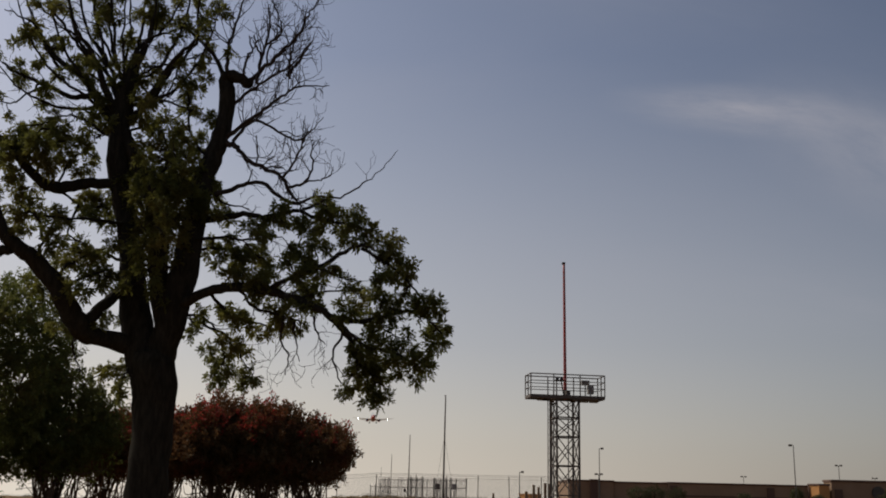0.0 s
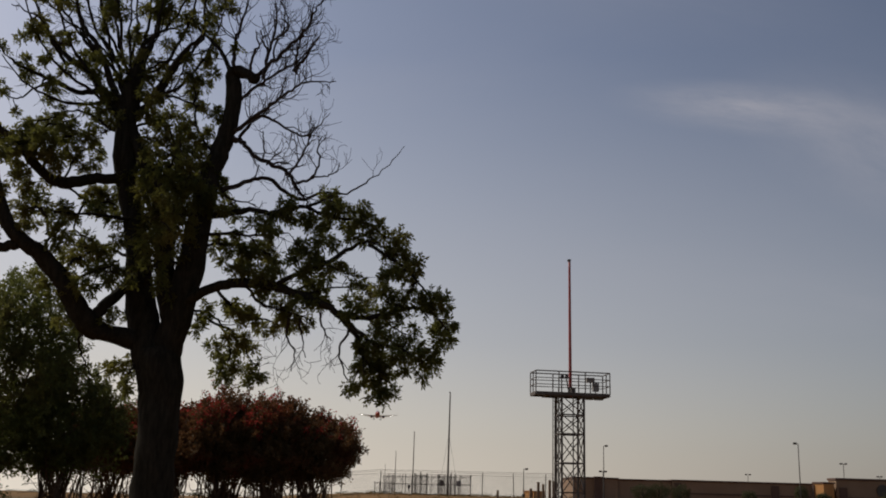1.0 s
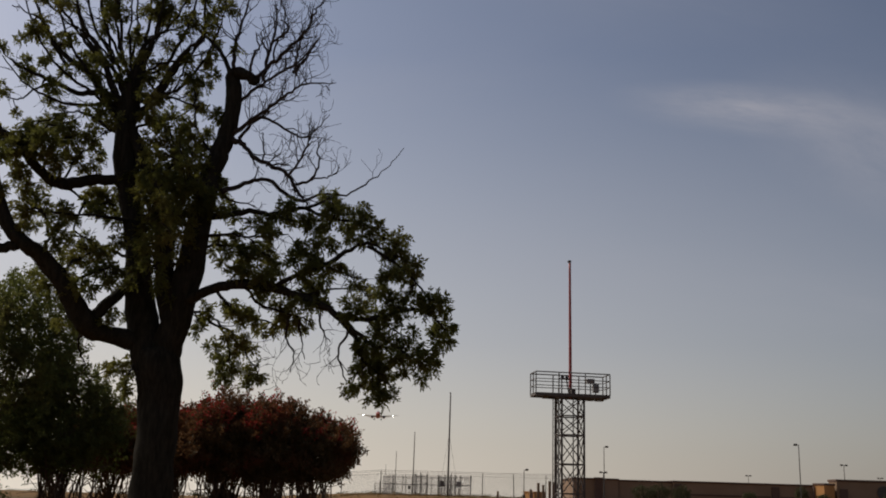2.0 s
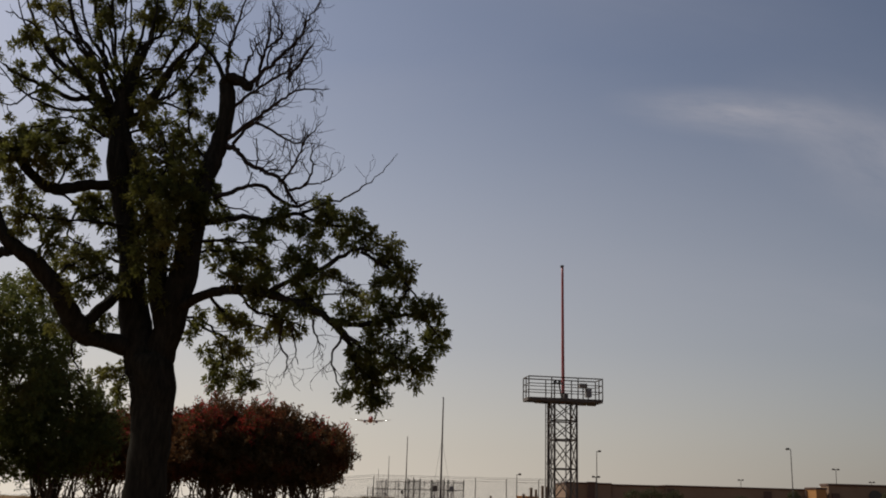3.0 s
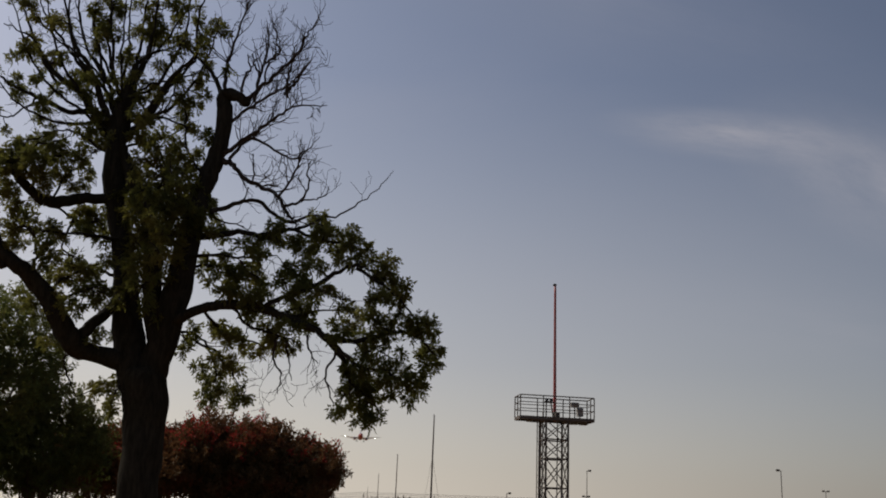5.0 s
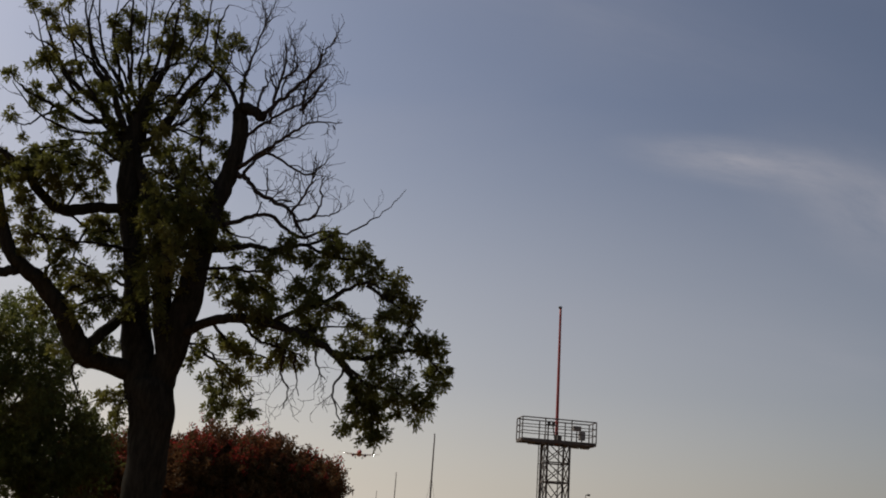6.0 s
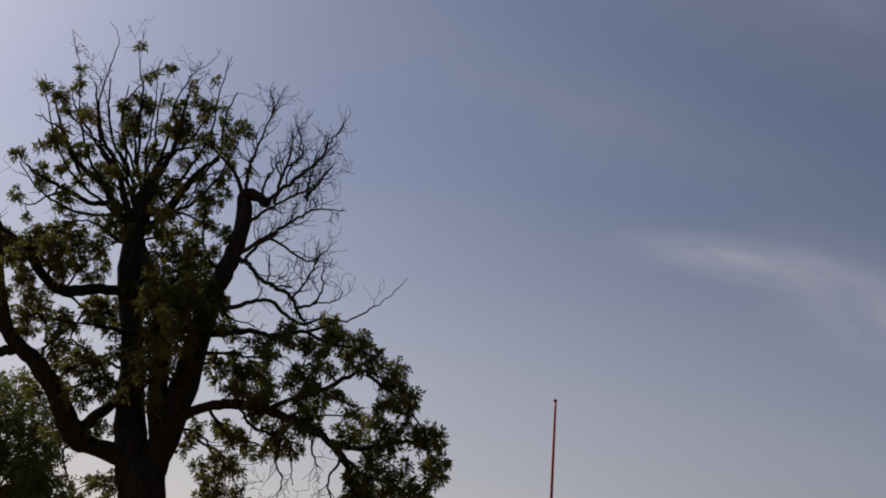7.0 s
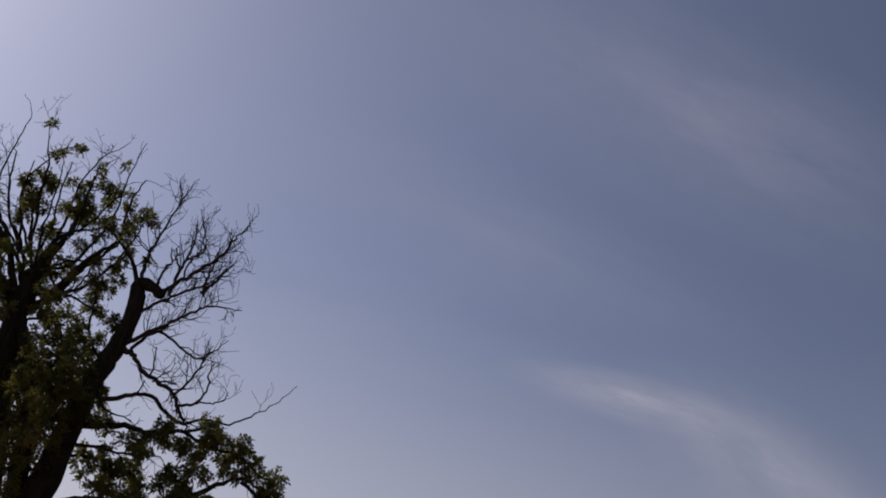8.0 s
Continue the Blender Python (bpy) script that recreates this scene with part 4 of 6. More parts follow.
clumps("low bough", ((3.54, -1.31, 3.92, 0.14), (3.74, -1.45, 3.95, 0.16), (3.80, -0.86, 3.80, 0.17), (3.63, -1.06, 3.68, 0.17),
    (3.90, -0.79, 3.63, 0.15), (3.68, -0.37, 3.48, 0.15), (3.47, -1.29, 3.55, 0.09), (3.46, -1.52, 3.25, 0.10), (3.53, -0.80, 3.33, 0.11),
    (3.87, -0.97, 3.27, 0.13), (3.93, -1.02, 3.14, 0.11), (4.06, -0.93, 3.23, 0.08), (3.72, -0.74, 3.15, 0.08), (4.18, -2.00, 3.66, 0.12),
    (4.20, -1.50, 3.90, 0.10), (4.11, -1.64, 4.02, 0.10), (3.98, -1.77, 4.05, 0.08), (4.31, -1.94, 3.68, 0.08), (3.99, -0.60, 3.50, 0.09),
    (4.22, -1.66, 3.52, 0.08)))
clumps("stem top", ((-1.63, -0.30, 9.35, 0.11), (-1.88, 0.17, 9.18, 0.14), (-1.56, 0.05, 8.80, 0.13), (-1.50, -0.28, 8.33, 0.14),
    (-1.35, 0.20, 9.19, 0.14), (-0.81, 0.03, 9.15, 0.13), (-0.40, -0.89, 8.35, 0.14), (-0.77, -0.04, 8.35, 0.15), (-1.20, -0.49, 8.07, 0.12),
    (-1.15, 0.32, 9.51, 0.13), (-1.19, -0.50, 9.24, 0.09), (-0.77, -0.31, 8.69, 0.12), (-1.94, 0.63, 8.39, 0.13), (-0.49, 0.62, 8.66, 0.11),
    (0.30, -1.45, 7.52, 0.11)))
clumps("over the stems", ((-0.45, -0.87, 7.59, 0.11), (0.03, -1.81, 7.00, 0.10), (0.30, -1.47, 6.04, 0.11), (-0.18, -0.54, 6.43, 0.12),
    (0.09, -1.33, 5.54, 0.10), (0.33, -1.00, 5.91, 0.08), (-0.14, -1.26, 5.59, 0.11), (-0.09, -1.15, 5.27, 0.08), (0.17, -1.27, 5.36, 0.10),
    (-0.02, -1.20, 5.76, 0.12), (0.39, -1.65, 5.64, 0.10), (-0.75, 0.13, 6.68, 0.09), (0.38, -0.93, 6.30, 0.13), (0.41, -0.28, 6.38, 0.12),
    (0.61, -0.53, 6.47, 0.13), (0.32, -1.37, 6.52, 0.13), (-0.00, -1.33, 6.80, 0.13), (0.58, -1.11, 6.66, 0.14), (-0.76, 0.04, 7.25, 0.10),
    (0.39, -0.48, 5.76, 0.09), (-0.53, -0.27, 5.37, 0.10), (-0.57, -0.46, 5.08, 0.09)))
clumps("left edge", ((-2.84, -0.80, 7.39, 0.16), (-2.78, -0.40, 7.57, 0.14), (-3.13, 0.00, 7.39, 0.13), (-2.67, -1.56, 7.02, 0.14),
    (-2.49, -0.62, 7.62, 0.13), (-2.87, -0.18, 7.17, 0.10), (-0.17, -0.96, 5.47, 0.09), (0.16, -0.28, 5.82, 0.08), (0.30, -0.99, 6.03, 0.08),
    (-0.32, -0.52, 6.29, 0.09), (0.49, -0.98, 5.99, 0.09), (-0.62, -0.19, 5.80, 0.09), (-2.55, 0.11, 7.00, 0.09)))
clumps("heart of the crown", ((-0.52, -0.50, 6.71, 0.13), (-0.26, -0.46, 6.66, 0.13), (-0.33, -0.55, 6.42, 0.11), (0.09, -0.68, 6.52, 0.13),
    (0.29, -0.73, 6.66, 0.13), (0.47, -0.59, 6.50, 0.13), (0.13, -0.38, 6.35, 0.11), (0.66, -0.60, 6.66, 0.13), (0.69, -0.44, 6.45, 0.11),
    (-0.12, -0.54, 6.82, 0.13), (-0.46, -0.63, 6.94, 0.12), (0.11, -0.53, 6.98, 0.14), (-0.29, -0.63, 7.26, 0.13), (0.19, -0.43, 7.50, 0.13),
    (-0.04, -0.47, 7.42, 0.13), (0.51, -0.58, 7.24, 0.12), (-0.62, -0.41, 7.48, 0.09), (0.06, -0.59, 6.08, 0.09), (0.40, -0.58, 5.94, 0.09),
    (-0.42, -0.42, 5.96, 0.09), (-0.17, -0.50, 6.15, 0.11), (-0.44, -0.62, 5.55, 0.08), (-0.19, -0.46, 5.49, 0.08), (0.23, -0.49, 5.55, 0.09)))


def grow_twigs():
    """Fine twigs from every limb, and dense clumps of compound leaves at the twigs' ends."""
    wood_v, wood_f, dead_v, dead_f, leaves = [], [], [], [], []

    def sprig(at, way, length, radius, depth, dead):
        n = 5
        pts, p, d = [], np.array(at), np.array(way)
        lift = -0.04 if not dead else 0.13 if way[2] > -0.35 else -0.12
        for i in range(n):
            pts.append((*p, max(radius * (1 - 0.75 * i / (n - 1)), 0.0038)))
            d = unit(d + g.normal(0, 0.30 if dead else 0.22, 3) + (0, 0, lift))
            p = p + d * length / (n - 1)
        rows = np.array(pts)
        tube(rows, 4, *((dead_v, dead_f) if dead else (wood_v, wood_f)))
        if depth:
            for _ in range(g.randint(2, 5) if dead else g.randint(2, 4)):
                i = g.randint(1, n)
                side = unit(unit(rows[min(i, n - 1), :3] - rows[i - 1, :3]) * 0.9 + g.normal(0, 0.6, 3))
                sprig(rows[i, :3], side, length * g.uniform(0.4, 0.75), rows[i, 3] * 0.8, depth - 1, dead)

    def spray(at, way, length):
        """One compound leaf: paired leaflets along a drooping stalk, one at the end."""
        pairs = 4
        side = np.cross(way, g.normal(0, 1, 3))
        side /= max(np.linalg.norm(side), 1e-6)
        many = pairs * 2 + 1
        s = np.append(np.repeat(np.linspace(0.15, 0.85, pairs), 2), 1.0)[:, None]
        flip = np.append(np.tile((1.0, -1.0), pairs), 0.0)[:, None]
        starts = at + way * length * s + np.array((0, 0, -0.25)) * length * s ** 2
        outs = way * 0.55 + side * flip * 0.8 + g.normal(0, 0.22, (many, 3)) + (0, 0, -0.22)
        outs /= np.linalg.norm(outs, axis=1, keepdims=True)
        ups = g.normal(0, 0.5, (many, 3)) + np.cross(side, way)
        sizes = np.stack((g.uniform(0.060, 0.098, many), g.uniform(0.027, 0.040, many)), 1)
        leaves.append(np.hstack((starts, outs, ups, sizes)))

    def clump(heart, radius):
        count = max(9, int(1750 * radius ** 2))
        reach = max(radius * 1.06 - 0.045, 0.025)
        for _ in range(count):
            d = unit(g.normal(0, 1, 3) * (1, 1, 0.85))
            d = d * g.uniform(0, 1) ** 0.5
            spray(heart + d * reach * (1, 1.25, 1), unit(d * 0.8 + g.normal(0, 0.5, 3) + (0, 0, -0.12)), g.uniform(0.08, 0.15))

    for rows, leafy in SKELETON:
        if leafy == 0:
            continue
        g = np.random.RandomState(int(abs(rows[0, 0] * 1370 + rows[-1, 2] * 911 + rows[-1, 0] * 577)))
        seg = np.linalg.norm(np.diff(rows[:, :3], axis=0), axis=1)
        total = seg.sum()
        run = np.concatenate([[0], np.cumsum(seg)])
        dead = leafy < 0
        count = int(total / (0.125 if dead else 0.30) * (abs(leafy) if dead else 0.3 + 0.7 * leafy)) + 1
        for s in np.sort(g.uniform(0.16 if dead else 0.22, 0.86 if dead else 1.0, count)):
            i = min(np.searchsorted(run, s * total), len(rows) - 1)
            way = unit(rows[i, :3] - rows[i - 1, :3])
            side = unit(np.cross(way, g.normal(0, 1, 3)))
            thick = rows[i, 3]
            bare = dead or (leafy < 0.75 and s > 0.75 and g.rand() < 0.75)
            if bare:
                go, length = unit(way * 0.8 + side * 0.75 * (1, 0.8, 1) + (0.05, 0, 0.25 if way[2] > -0.35 else -0.4)), g.uniform(0.26, 0.80) * (1.15 - 0.5 * s)
            else:
                go, length = unit(way * 0.6 + side * 0.9 + (0, 0, 0.08)), g.uniform(0.15, 0.44)
            sprig(rows[i, :3], go, length, min(thick * 0.6, 0.013), 1 if not bare else (2 if g.rand() < 0.30 else 1), bare)
    every = np.vstack([rows for rows, leafy in SKELETON if leafy >= 0])
    g = np.random.RandomState(12)
    for x, y, z, radius in CLUMPS:
        heart = np.array((x, y, z))
        near = every[np.linalg.norm(every[:, :3] - heart, axis=1).argmin()]
        middle = (near[:3] + heart) / 2 + g.normal(0, 0.05, 3)
        tube(glide(((*near[:3], min(near[3] * 0.7, 0.016)), (*middle, 0.010), (*heart, 0.005)), 3), 5, wood_v, wood_f)
        clump(heart, radius)
    mesh_object("twig_growth", wood_v, wood_f, TWIG, TREE, kind="stuff")
    mesh_object("dead_twig_growth", dead_v, dead_f, DEAD, TREE, kind="stuff", label="fine bare dead twigs")
    leaf_mesh("crown", leaves, LEAF, TREE, kind="stuff", label="dense ragged clumps of dark green leaves")


grow_twigs()


# ---- flowering shrubs ----
def shrub(x, y, height, spread, deep, clear, leaves, leaf_mat, flowers, label, seed, group, stems=11, name="flowering_shrub"):
    """A many-stemmed shrub: bare stems fanning out below, a dense rounded crown above, blossom on top."""
    g = np.random.RandomState(seed)
    top = thing(name, pose(x, y, ground_height(x, y) - 0.03), label, "shrub", group)
    mid, half = (height + clear) / 2, (height - clear) / 2
    for k in range(stems * 3):
        a = g.uniform(0, 2 * math.pi)
        reach = g.uniform(0.15, 0.62)
        end = np.array((math.cos(a) * spread * reach, math.sin(a) * deep * reach, mid + half * g.uniform(-0.4, 0.3)))
        foot = np.array((g.normal(0, 0.36), g.normal(0, 0.25), 0))
        bend = foot * 0.5 + end * 0.5 * (0.75, 0.75, 1) + g.normal(0, 0.06, 3)
        rows = glide(((*foot, g.uniform(0.022, 0.042)), (*(foot * 0.85 + end * 0.12 * (0.6, 0.6, 2.0)), 0.027), (*bend, 0.020), (*end, 0.012)), 4)
        verts, faces = [], []
        tube(rows, 6, verts, faces, 0.15)
        for _ in range(3):
            i = g.randint(5, len(rows) - 1)
            tip = rows[i, :3] + unit(g.normal(0, 0.6, 3) + (0, 0, 0.8)) * g.uniform(0.5, 0.9)
            tube(glide(((*rows[i, :3], 0.016), (*((rows[i, :3] + tip) / 2 + g.normal(0, 0.06, 3)), 0.011), (*tip, 0.005)), 3), 5, verts, faces)
        mesh_object("stem", verts, faces, SMOOTH_BARK, top, True)
    green, petals = [], []
    offset = g.uniform(0, 50)
    for _ in range(leaves // 16):
        d = unit(g.normal(0, 1, 3))
        bulge = 1 + 0.34 * noise.noise((d[0] * 1.6 + offset, d[1] * 1.6, d[2] * 1.6)) + 0.30 * noise.noise((d[0] * 4.5 + offset, d[1] * 4.5, d[2] * 4.5))
        r = bulge * g.uniform(0.25, 1.0) ** 0.40
        at = np.array((d[0] * spread * r, d[1] * deep * r, mid + d[2] * half * r))
        outer = r > 0.80 * bulge
        way = unit(d * (0.5, 0.5, 0.35) + g.normal(0, 0.35, 3) + (0, 0, 0.55))
        bloom = outer and d[2] > 0.15 and g.rand() < flowers * (0.3 + d[2]) * 3.4 * max(0.0, 0.25 + noise.noise((at[0] * 0.9 + offset, at[1] * 0.9, 3)))
        length = g.uniform(0.18, 0.40) if outer else 0.25
        many = 16
        s = g.rand(many, 1)
        places = at + way * length * s + g.normal(0, 0.05, (many, 3)) * (1.2 - 0.7 * s)
        outs = way * 0.5 + g.normal(0, 0.75, (many, 3))
        outs /= np.linalg.norm(outs, axis=1, keepdims=True)
        ups = g.normal(0, 0.7, (many, 3)) + (0, 0, 1)
        sizes = np.stack((g.uniform(0.075, 0.125, many), g.uniform(0.042, 0.062, many)), 1)
        rows = np.hstack((places, outs, ups, sizes))
        if bloom:
            tip = rows[:, 0:3] + way * 0.08
            petals.append(np.hstack((tip, outs, ups, np.stack((g.uniform(0.05, 0.08, many), g.uniform(0.04, 0.06, many)), 1))))
            rows = rows[:6]
        green.append(rows)
    leaf_mesh("crown", green, leaf_mat, top, kind="stuff", label="dense small leaves")
    if petals:
        leaf_mesh("blossom", petals, BLOSSOM, top, kind="stuff", label="red flower sprays")
    return top


RED_LABEL = "many-stemmed crape myrtle with russet leaves and red blossom"
shrub(-3.60, 28.2, 3.50, 1.25, 1.5, 1.85, 26000, RUSSET_LEAF, 0.15, RED_LABEL, 21, "row of shrubs", 15)
shrub(-4.75, 27.7, 3.85, 1.35, 1.5, 1.82, 30000, RUSSET_LEAF, 0.5, RED_LABEL, 22, "row of shrubs", 16)
shrub(-6.0, 27.9, 4.0, 1.45, 1.5, 1.8, 30000, RUSSET_LEAF, 0.65, RED_LABEL, 23, "row of shrubs", 20)
shrub(-7.6, 28.4, 3.78, 1.5, 1.4, 1.85, 26000, RUSSET_LEAF, 0.35, RED_LABEL, 24, "row of shrubs", 19)
shrub(-9.4, 28.8, 3.7, 1.3, 1.4, 1.85, 20000, RUSSET_LEAF, 0.15, RED_LABEL, 28, "row of shrubs", 12)
GREEN_LABEL = "tall many-stemmed crape myrtle with dark green leaves"
shrub(-9.35, 25.0, 4.25, 1.35, 1.4, 1.82, 24000, HEDGE_LEAF, 0.0, GREEN_LABEL, 25, "row of shrubs", 14)
shrub(-11.15, 24.2, 6.4, 2.15, 1.9, 1.85, 54000, HEDGE_LEAF, 0.0, GREEN_LABEL, 26, "row of shrubs", 17)
shrub(-14.6, 25.2, 5.2, 1.8, 1.7, 1.8, 36000, HEDGE_LEAF, 0.0, GREEN_LABEL, 27, "row of shrubs", 10)


# ---- the light tower ----
TOWER_X, TOWER_Y, TURN = 6.27, 50.0, 8.0
FLOOR_Z = 6.62                          # height of the deck above the eye's ground
tower_base = ground_height(TOWER_X, TOWER_Y) - 0.05


def tower():
    top = thing("lattice_tower", pose(TOWER_X, TOWER_Y, tower_base, 0, 0, TURN),
                "brown steel lattice tower with railed work platform and tall red mast", "tower")
    deck = FLOOR_Z - tower_base
    half = 0.56
    corners = ((-half, -half), (half, -half), (half, half), (-half, half))
    leg = None
    for cx, cy in corners:
        if leg is None:
            bm = bmesh.new()
            box(bm, (0.085, 0.02, deck), Matrix.Translation((0, 0.032, deck / 2)))
            box(bm, (0.02, 0.085, deck), Matrix.Translation((0.032, 0, deck / 2)))
            box(bm, (0.3, 0.3, 0.04), Matrix.Translation((0, 0, 0.02)))
            leg = part("leg", bm, RUST_STEEL, top)
            leg.matrix_basis = Matrix.Translation((cx, cy, 0))
        else:
            share(leg, Matrix.Translation((cx, cy, 0)))
    levels = [deck - 0.10, deck - 1.02, deck - 1.95, deck - 3.35, deck - 4.75, 0.35]
    for z in levels:
        for i in range(4):
            a, b = corners[i], corners[(i + 1) % 4]
            bm = bmesh.new()
            angle_iron(bm, (*a, z), (*b, z), 0.065)
            part("crossbar", bm, RUST_STEEL, top)
    for high, low in zip(levels, levels[1:]):
        for i in range(4):
            a, b = corners[i], corners[(i + 1) % 4]
            for p, q in ((a, b), (b, a)):
                bm = bmesh.new()
                angle_iron(bm, (*p, high), (*q, low), 0.042)
                part("brace", bm, RUST_STEEL, top)
    # ladder beside the shaft
    bm = bmesh.new()
    for dy in (-0.19, 0.19):
        bar(bm, (-0.82, dy, 0), (-0.82, dy, deck + 0.05), 0.024)
    ladder = part("ladder", bm, RUST_STEEL, top)
    rung = None
    for k in range(int(deck / 0.3)):
        if rung is None:
            bm = bmesh.new()
            bar(bm, (-0.82, -0.19, 0), (-0.82, 0.19, 0), 0.012, 5)
            rung = part("rung", bm, RUST_STEEL, ladder)
            rung.matrix_basis = Matrix.Translation((0, 0, 0.25))
        else:
            share(rung, Matrix.Translation((0, 0, 0.25 + 0.3 * k)))
    for z in (1.2, 3.2, 5.2):
        for dy in (-0.19, 0.19):
            bm = bmesh.new()
            bar(bm, (-0.82, dy, z), (-0.56, dy, z), 0.014, 5)
            part("ladder_bracket", bm, RUST_STEEL, top)
    # deck, edge beams and joists
    wide, deep = 1.88, 0.60
    bm = bmesh.new()
    for k in range(34):
        box(bm, (0.075, 2 * deep - 0.04, 0.03), Matrix.Translation((-wide + 0.06 + k * (2 * wide - 0.12) / 33, 0, deck + 0.005)))
    part("grating", bm, STEEL, top, "steel grating floor")
    for y in (-deep, deep):
        bm = bmesh.new()
        box(bm, (2 * wide, 0.06, 0.16), Matrix.Translation((0, y, deck - 0.02)), 0.008)
        part("edge_beam", bm, RUST_STEEL, top)
    for x in (-wide, wide):
        bm = bmesh.new()
        box(bm, (0.06, 2 * deep - 0.07, 0.16), Matrix.Translation((x, 0, deck - 0.02)), 0.008)
        part("edge_beam", bm, RUST_STEEL, top)
    for x in (-1.25, -0.56, 0.56, 1.25):
        bm = bmesh.new()
        box(bm, (0.08, 2 * deep - 0.08, 0.12), Matrix.Translation((x, 0, deck - 0.08)))
        part("joist", bm, RUST_STEEL, top)
    for sx in (-1, 1):
        for y in (-0.56, 0.56):
            bm = bmesh.new()
            angle_iron(bm, (sx * 0.56, y, deck - 0.12), (sx * 1.3, y, deck - 0.10), 0.06)
            part("outrigger", bm, RUST_STEEL, top)
    # railing
    post = None
    spots = [(x, y) for y in (-deep, deep) for x in (-wide, -0.72, 0.62, wide)] + [(-wide, 0), (wide, 0)]
    for x, y in spots:
        if post is None:
            bm = bmesh.new()
            box(bm, (0.05, 0.05, 1.07), Matrix.Translation((0, 0, 0.535)), 0.006)
            post = part("rail_post", bm, RUST_STEEL, top)
            post.matrix_basis = Matrix.Translation((x, y, deck + 0.02))
        else:
            share(post, Matrix.Translation((x, y, deck + 0.02)))
    for z, r in ((1.08, 0.030), (0.74, 0.020), (0.42, 0.020)):
        for a, b in (((-wide, -deep), (wide, -deep)), ((-wide, deep), (wide, deep)), ((-wide, -deep), (-wide, deep)), ((wide, -deep), (wide, deep))):
            bm = bmesh.new()
            bar(bm, (*a, deck + z), (*b, deck + z), r)
            part("rail", bm, RUST_STEEL, top)
    # mast with its collar and cap
    mast_z = 13.48 - tower_base
    rows = glide(((0.02, 0, deck - 0.1, 0.085), (0.01, 0, deck + 2.3, 0.075), (0, 0, deck + 4.6, 0.066), (-0.01, 0, mast_z, 0.058)), 5)
    verts, faces = [], []
    tube(rows, 12, verts, faces)
    mast = mesh_object("mast", verts, faces, RED_PAINT, top, True, "faded red tapered mast")
    bm = bmesh.new()
    box(bm, (0.17, 0.17, 0.10), Matrix.Translation((-0.03, 0, mast_z + 0.03)), 0.02)
    part("cap", bm, LAMP_BODY, mast, "dark cap")
    bm = bmesh.new()
    box(bm, (0.30, 0.30, 0.05), Matrix.Translation((0.02, 0, deck + 0.05)), 0.01)
    bmesh.ops.create_cone(bm, cap_ends=True, segments=12, radius1=0.13, radius2=0.10, depth=0.34, matrix=Matrix.Translation((0.02, 0, deck + 0.22)))
    part("mast_foot", bm, RUST_STEEL, top)
    # lamp heads on stalks
    for x, lean, h in ((-0.50, 0.0, 0.80), (-0.20, 0.07, 0.82)):
        bm = bmesh.new()
        bar(bm, (x + lean, -0.3, deck + 0.02), (x - lean, -0.3, deck + h), 0.034)
        stalk = part("lamp_stalk", bm, RUST_STEEL, top)
        bm = bmesh.new()
        bmesh.ops.create_cone(bm, cap_ends=True, segments=14, radius1=0.06, radius2=0.085, depth=0.15,
                              matrix=Matrix.Translation((x - lean, -0.36, deck + h + 0.06)) @ pose(0, 0, 0, 75, 0, 0))
        box(bm, (0.30, 0.04, 0.05), Matrix.Translation((x - lean, -0.3, deck + h)))
        part("lamp_head", bm, LAMP_BODY, stalk)
    # equipment boxes
    for x, y, z, sx, sy, sz, mat in ((0.98, -0.25, 0.74, 0.40, 0.22, 0.24, GREY_BOX), (1.26, -0.2, 0.40, 0.30, 0.25, 0.42, GREY_BOX), (0.10, -0.2, 0.18, 0.22, 0.2, 0.28, RUST_STEEL)):
        bm = bmesh.new()
        box(bm, (sx, sy, sz), Matrix.Translation((x, y, deck + z)), 0.015)
        cabinet = part("equipment_box", bm, mat, top, "grey enamel equipment box")
        bm = bmesh.new()
        box(bm, (sx * 0.86, 0.012, sz * 0.84), Matrix.Translation((x, y - sy / 2 - 0.007, deck + z)))
        part("cover", bm, mat, cabinet)
        bm = bmesh.new()
        bar(bm, (x, y, deck + 0.02), (x, y, deck + z - sz / 2 + 0.01), 0.03)
        part("box_leg", bm, RUST_STEEL, top)
    for x, z in ((1.45, deck - 0.17), (0.95, deck - 0.17)):
        bm = bmesh.new()
        box(bm, (0.42, 0.25, 0.10), Matrix.Translation((x, -0.1, z)), 0.01)
        part("junction_box", bm, STEEL, top)
    for x, y in ((-0.66, -0.30), (0.30, 0.50)):
        bm = bmesh.new()
        bar(bm, (x, y, 0), (x, y, deck + 0.3), 0.03)
        part("conduit", bm, STEEL, top)


tower()


